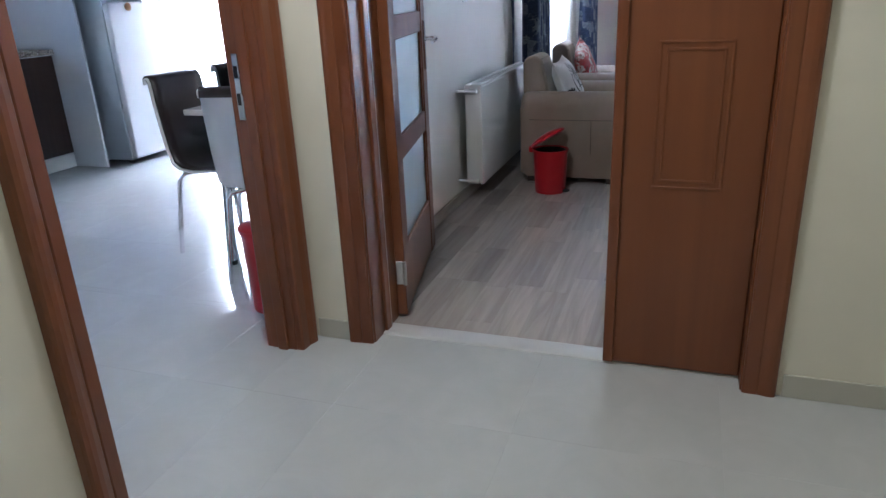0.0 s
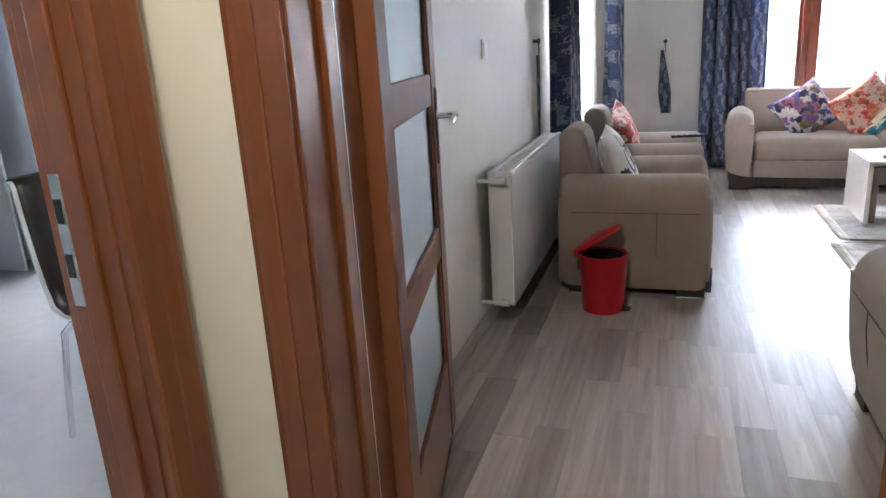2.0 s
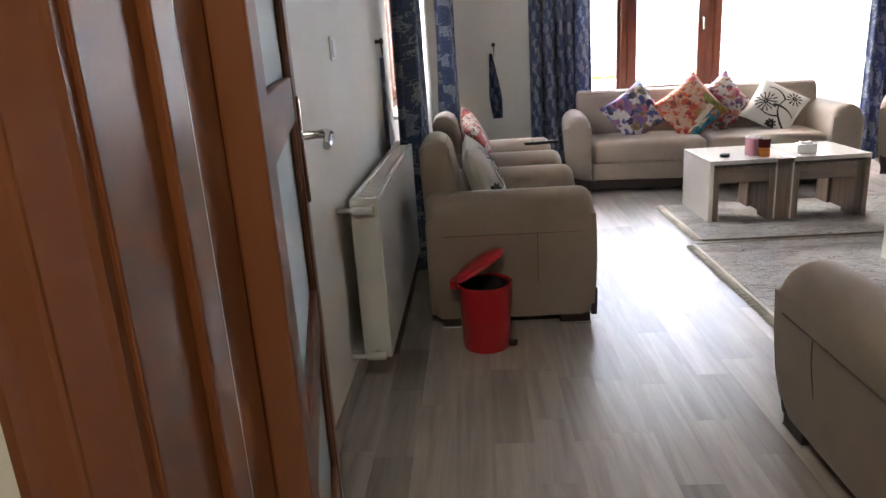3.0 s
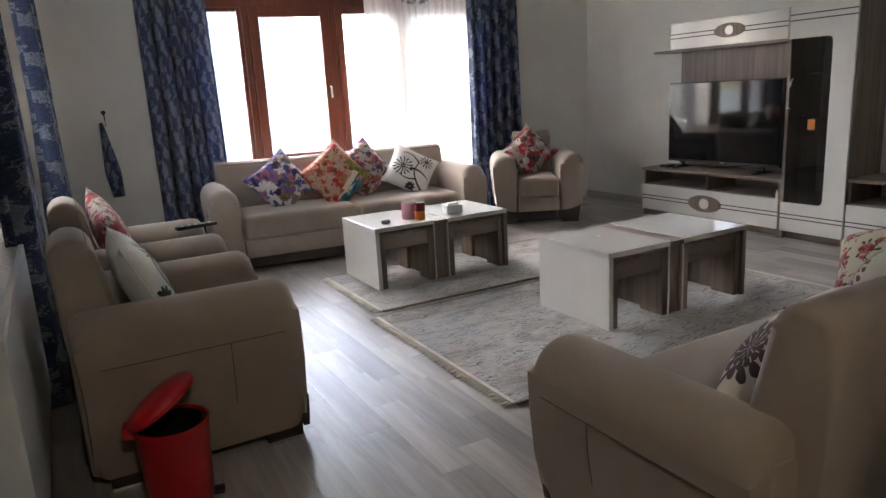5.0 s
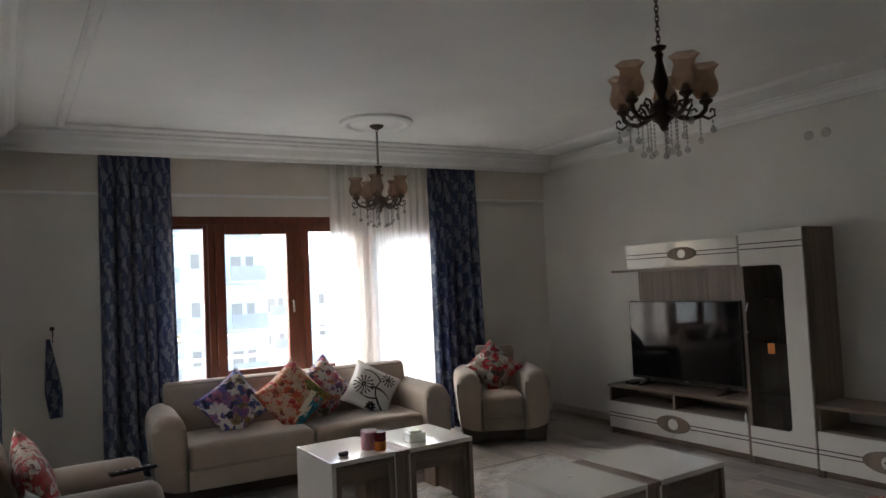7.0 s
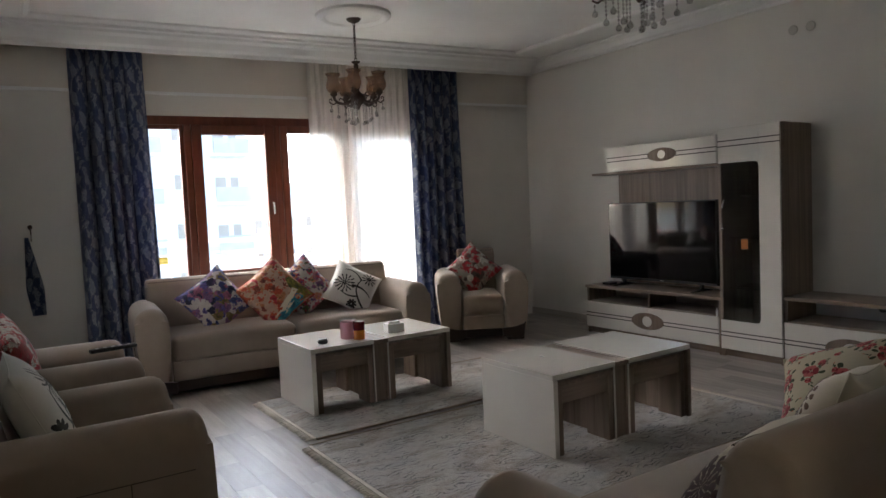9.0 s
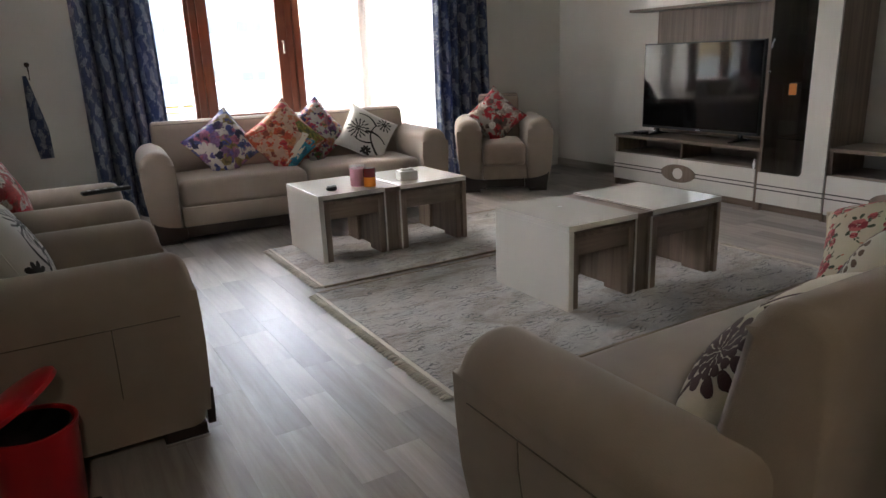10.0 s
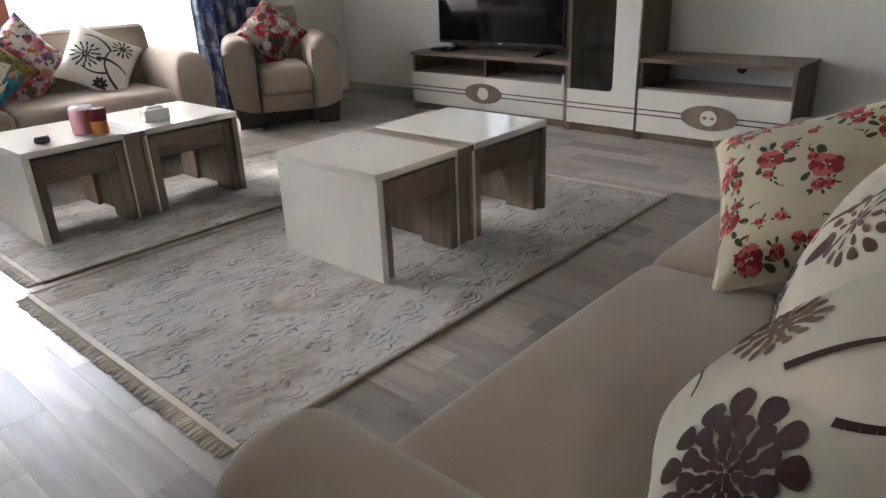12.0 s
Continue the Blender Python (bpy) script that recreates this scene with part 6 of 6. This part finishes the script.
# ---- outside ----
tagged(part("ground", box(-900, 900, -900, 900, -22.3, -22.0), M["ground"]), "grey-green ground far below the balcony", "ground", kind="structure")
tagged(part("balcony_slab", box(-0.9, 4.9, 10.62, 11.75, -0.2, -0.03, 0.01), M["skirting_tile"]), "tiled concrete balcony slab outside the window", "balcony", kind="structure")
rl = thing("balcony_railing", "white painted metal balcony railing", "railing")
for z in (0.25, 0.5, 0.75, 0.98):
    part("rail", tube([(-0.85, 11.68, z), (4.85, 11.68, z)], 0.02, 8), M["rail_white"], rl)
for k in range(7):
    part("post", tube([(-0.8 + 0.93 * k, 11.68, -0.03), (-0.8 + 0.93 * k, 11.68, 0.98)], 0.018, 8), M["rail_white"], rl)

window_mesh = finish("far_window", box(-0.62, -0.12, -0.03, 0.03, 0, 0.9, bm=box(0.12, 0.5, -0.03, 0.03, 0, 0.9)), M["facade_glass"])
frame_mesh = finish("far_window_frame", box(-0.68, 0.68, -0.02, 0.01, -0.08, 1.43), M["facade_white"])


def apartment(x, y, w, d, top, cols, label, wall, balcony_cols=(), awn=False):
    u = thing("apartment_building", label, "building", pose(x, y, -22.0), "far apartment buildings")
    h = top + 22.0
    part("wall", box(-w / 2, w / 2, 0, d, 0, h), wall, u)
    part("roof", box(-w / 2 - 0.4, w / 2 + 0.4, -0.4, d + 0.4, h, h + 0.5), M["facade_grey"], u, "flat grey roof edge")
    part("stair_tower", box(-1.6, 1.6, 2, 6, h + 0.5, h + 2.6), wall, u)
    n = int(h // 3.0)
    for s in range(n):
        z = s * 3.0 + 1.0
        if z + 22 < 0 or z + 1.4 > h:
            continue
        if -22 + z < -14:
            continue
        for k in range(cols):
            xx = -w / 2 + w * (k + 0.5) / cols
            if k in balcony_cols:
                b = part("balcony", box(xx - w / cols * 0.42, xx + w / cols * 0.42, -1.2, 0, z - 1.0, z - 0.85), M["facade_white"], u)
                part("balcony_front", box(xx - w / cols * 0.42, xx + w / cols * 0.42, -1.25, -1.2, z - 0.85, z + 0.05), M["facade_grey"], b)
                o = new("balcony_door", window_mesh)
                o.parent, o.matrix_basis = u, Matrix.Translation((xx, -0.02, z - 0.5)) @ Matrix.Diagonal((1.3, 1, 1.35, 1))
                continue
            o = new("window", window_mesh)
            o.parent = u
            o.matrix_basis = Matrix.Translation((xx, -0.02, z))
    if awn:
        part("awning", prism([(-1.6, 20.6), (-1.6, 20.75), (0, 21.4), (0, 21.3)], "x", -w / 2 + 2.2, -w / 2 + 5.0), M["awning"], u, "yellow awning")
    return u


apartment(8.4, 48, 10.5, 14, 14, 4, "white apartment block with grey windows and balconies", M["facade_white"], (1, 3), True)
apartment(20.6, 66, 12.0, 14, 3.6, 5, "lower white apartment block across the street", M["facade_white"], (2,))
apartment(31.0, 58, 11.0, 14, 12, 4, "tall white and grey apartment block with balconies", M["facade_white"], (0, 3))
apartment(-8.0, 60, 12.0, 14, 11, 5, "white apartment block further along the street", M["facade_white"], (1, 3))
apartment(46.0, 62, 13.0, 14, 9, 5, "grey apartment block further along the street", M["facade_grey"], (2,))


def tree(x, y, h, seed):
    r = random.Random(seed)
    u = thing("tree", "leafy green street tree below the balcony", "tree", pose(x, y, -22.0), "street trees")
    bm = tube([(0, 0, 0), (0.15, 0.1, h * 0.3), (0.1, -0.1, h * 0.55), (0.2, 0, h * 0.8)], [0.3, 0.24, 0.17, 0.06], 8)
    tips = []
    for k in range(14):
        a, z = r.random() * 6.28, h * r.uniform(0.35, 0.75)
        L = h * r.uniform(0.18, 0.32)
        tip = (L * math.cos(a), L * math.sin(a), z + L * r.uniform(0.3, 0.9))
        tube([(0.1, 0, z), (tip[0] * 0.5, tip[1] * 0.5, z + (tip[2] - z) * 0.6), tip], [0.09, 0.06, 0.02], 5, bm)
        tips.append(tip)
    part("trunk", bm, M["bark"], u)
    verts, faces = [], []
    for k in range(2600):
        t = tips[r.randrange(len(tips))]
        p = Vector(t) + Vector((r.gauss(0, 0.75), r.gauss(0, 0.75), r.gauss(0, 0.65)))
        e1 = Vector((r.gauss(0, 1), r.gauss(0, 1), r.gauss(0, 1))).normalized() * 0.17
        e2 = e1.cross(Vector((r.gauss(0, 1), r.gauss(0, 1), r.gauss(0, 1)))).normalized() * 0.1
        b = len(verts)
        verts += [p - e1, p + e2, p + e1, p - e2]
        faces.append((b, b + 1, b + 2, b + 3))
    me = bpy.data.meshes.new("crown")
    me.from_pydata(verts, [], faces)
    me.materials.append(M["leaf"])
    new("crown", me).parent = u


for k, (x, y, h) in enumerate(((14.5, 36, 16), (22.0, 42, 17), (27.0, 40, 15), (3.0, 40, 14))):
    tree(x, y, h, k)

# ---- floors, piece by piece ----
fl = structure("floor", box(-1.13, 4.76, 4.08, 10.6, -0.03, -0.006), M["subfloor"], "grey-brown laminate strip floor in the living room", "floor")
fk = structure("floor_tiles", box(-5.44, 2.4, 0.0, 4.08, -0.03, -0.0015), M["grout"], "polished pale grey tile floor in hall and kitchen", "floor")
fk2 = structure("floor_tiles_kitchen", box(-5.44, -1.13, 4.08, 7.7, -0.03, -0.0015), M["grout"], "polished pale grey tile floor in the kitchen", "floor")

STRIP = 0.128
plank_meshes = {}


def plank_mesh(length):
    k = round(length, 2)
    if k not in plank_meshes:
        g = 0.0002
        b = bmesh.new()
        x0, x1, y0, y1, c = g, STRIP - g, g, k - g, 0.0003
        lo = [b.verts.new(p) for p in ((x0, y0, -0.006), (x1, y0, -0.006), (x1, y1, -0.006), (x0, y1, -0.006))]
        mi = [b.verts.new((v.co.x, v.co.y, -c * 0.5)) for v in lo]
        up = [b.verts.new(p) for p in ((x0 + c, y0 + c, 0), (x1 - c, y0 + c, 0), (x1 - c, y1 - c, 0), (x0 + c, y1 - c, 0))]
        b.faces.new(up)
        for a, e in ((lo, mi), (mi, up)):
            for i in range(4):
                b.faces.new((a[i], a[(i + 1) % 4], e[(i + 1) % 4], e[i]))
        plank_meshes[k] = finish("plank", b, M["plank"])
    return plank_meshes[k]


r = random.Random(11)
near, far = [], []
x = LW
col = 0
while x < LE:
    y = 4.10 - r.choice((0.0, 0.2, 0.4, 0.6))
    while y < LN + 0.25:
        L = r.choice((0.36, 0.44, 0.52, 0.6, 0.72, 0.86))
        a, b = max(y, 4.10), min(y + L, 10.5)
        if b - a > 0.03:
            (near if x < 1.5 and a < 8.4 else far).append((x, a, round(b - a, 2)))
        y += L
    x += STRIP
for x, y, L in near[:300]:
    o = new("plank", plank_mesh(L))
    o.parent = fl
    o.location = (x, y, 0)
bm = bmesh.new()
for x, y, L in far + near[300:]:
    g = 0.0002
    v = [bm.verts.new(p) for p in ((x + g, y + g, 0), (x + STRIP - g, y + g, 0), (x + STRIP - g, y + L - g, 0), (x + g, y + L - g, 0))]
    w = [bm.verts.new((q.co.x, q.co.y, -0.006)) for q in v]
    bm.faces.new(v)
    for i in range(4):
        bm.faces.new((v[i], w[i], w[(i + 1) % 4], v[(i + 1) % 4]))
o = part("planks", bm, M["plank_far"], fl)
o["kind"] = "stuff"

tile_meshes = {}


def tile_mesh(w, d):
    k = (round(w, 3), round(d, 3))
    if k not in tile_meshes:
        tile_meshes[k] = finish("tile", box(0.0003, w - 0.0003, 0.0003, d - 0.0003, -0.005, 0, 0.0003, 1), M["tile"])
    return tile_meshes[k]


def lay_tiles(parent, x0, x1, y0, y1, ox, oy, s=0.6):
    xs = sorted({x0, x1, *[ox + s * k for k in range(-12, 12) if x0 + 0.01 < ox + s * k < x1 - 0.01]})
    ys = sorted({y0, y1, *[oy + s * k for k in range(-12, 12) if y0 + 0.01 < oy + s * k < y1 - 0.01]})
    for xa, xb in zip(xs, xs[1:]):
        for ya, yb in zip(ys, ys[1:]):
            o = new("tile", tile_mesh(xb - xa, yb - ya))
            o.parent = parent
            o.location = (xa, ya, 0)


lay_tiles(fk, -0.95, 2.2, 0.2, 4.08, 0.56, 3.52)
lay_tiles(fk, -5.24, -0.95, 2.0, 4.08, 0.56, 3.52)
lay_tiles(fk2, -5.24, -1.13, 4.08, 7.5, 0.56, 3.52)
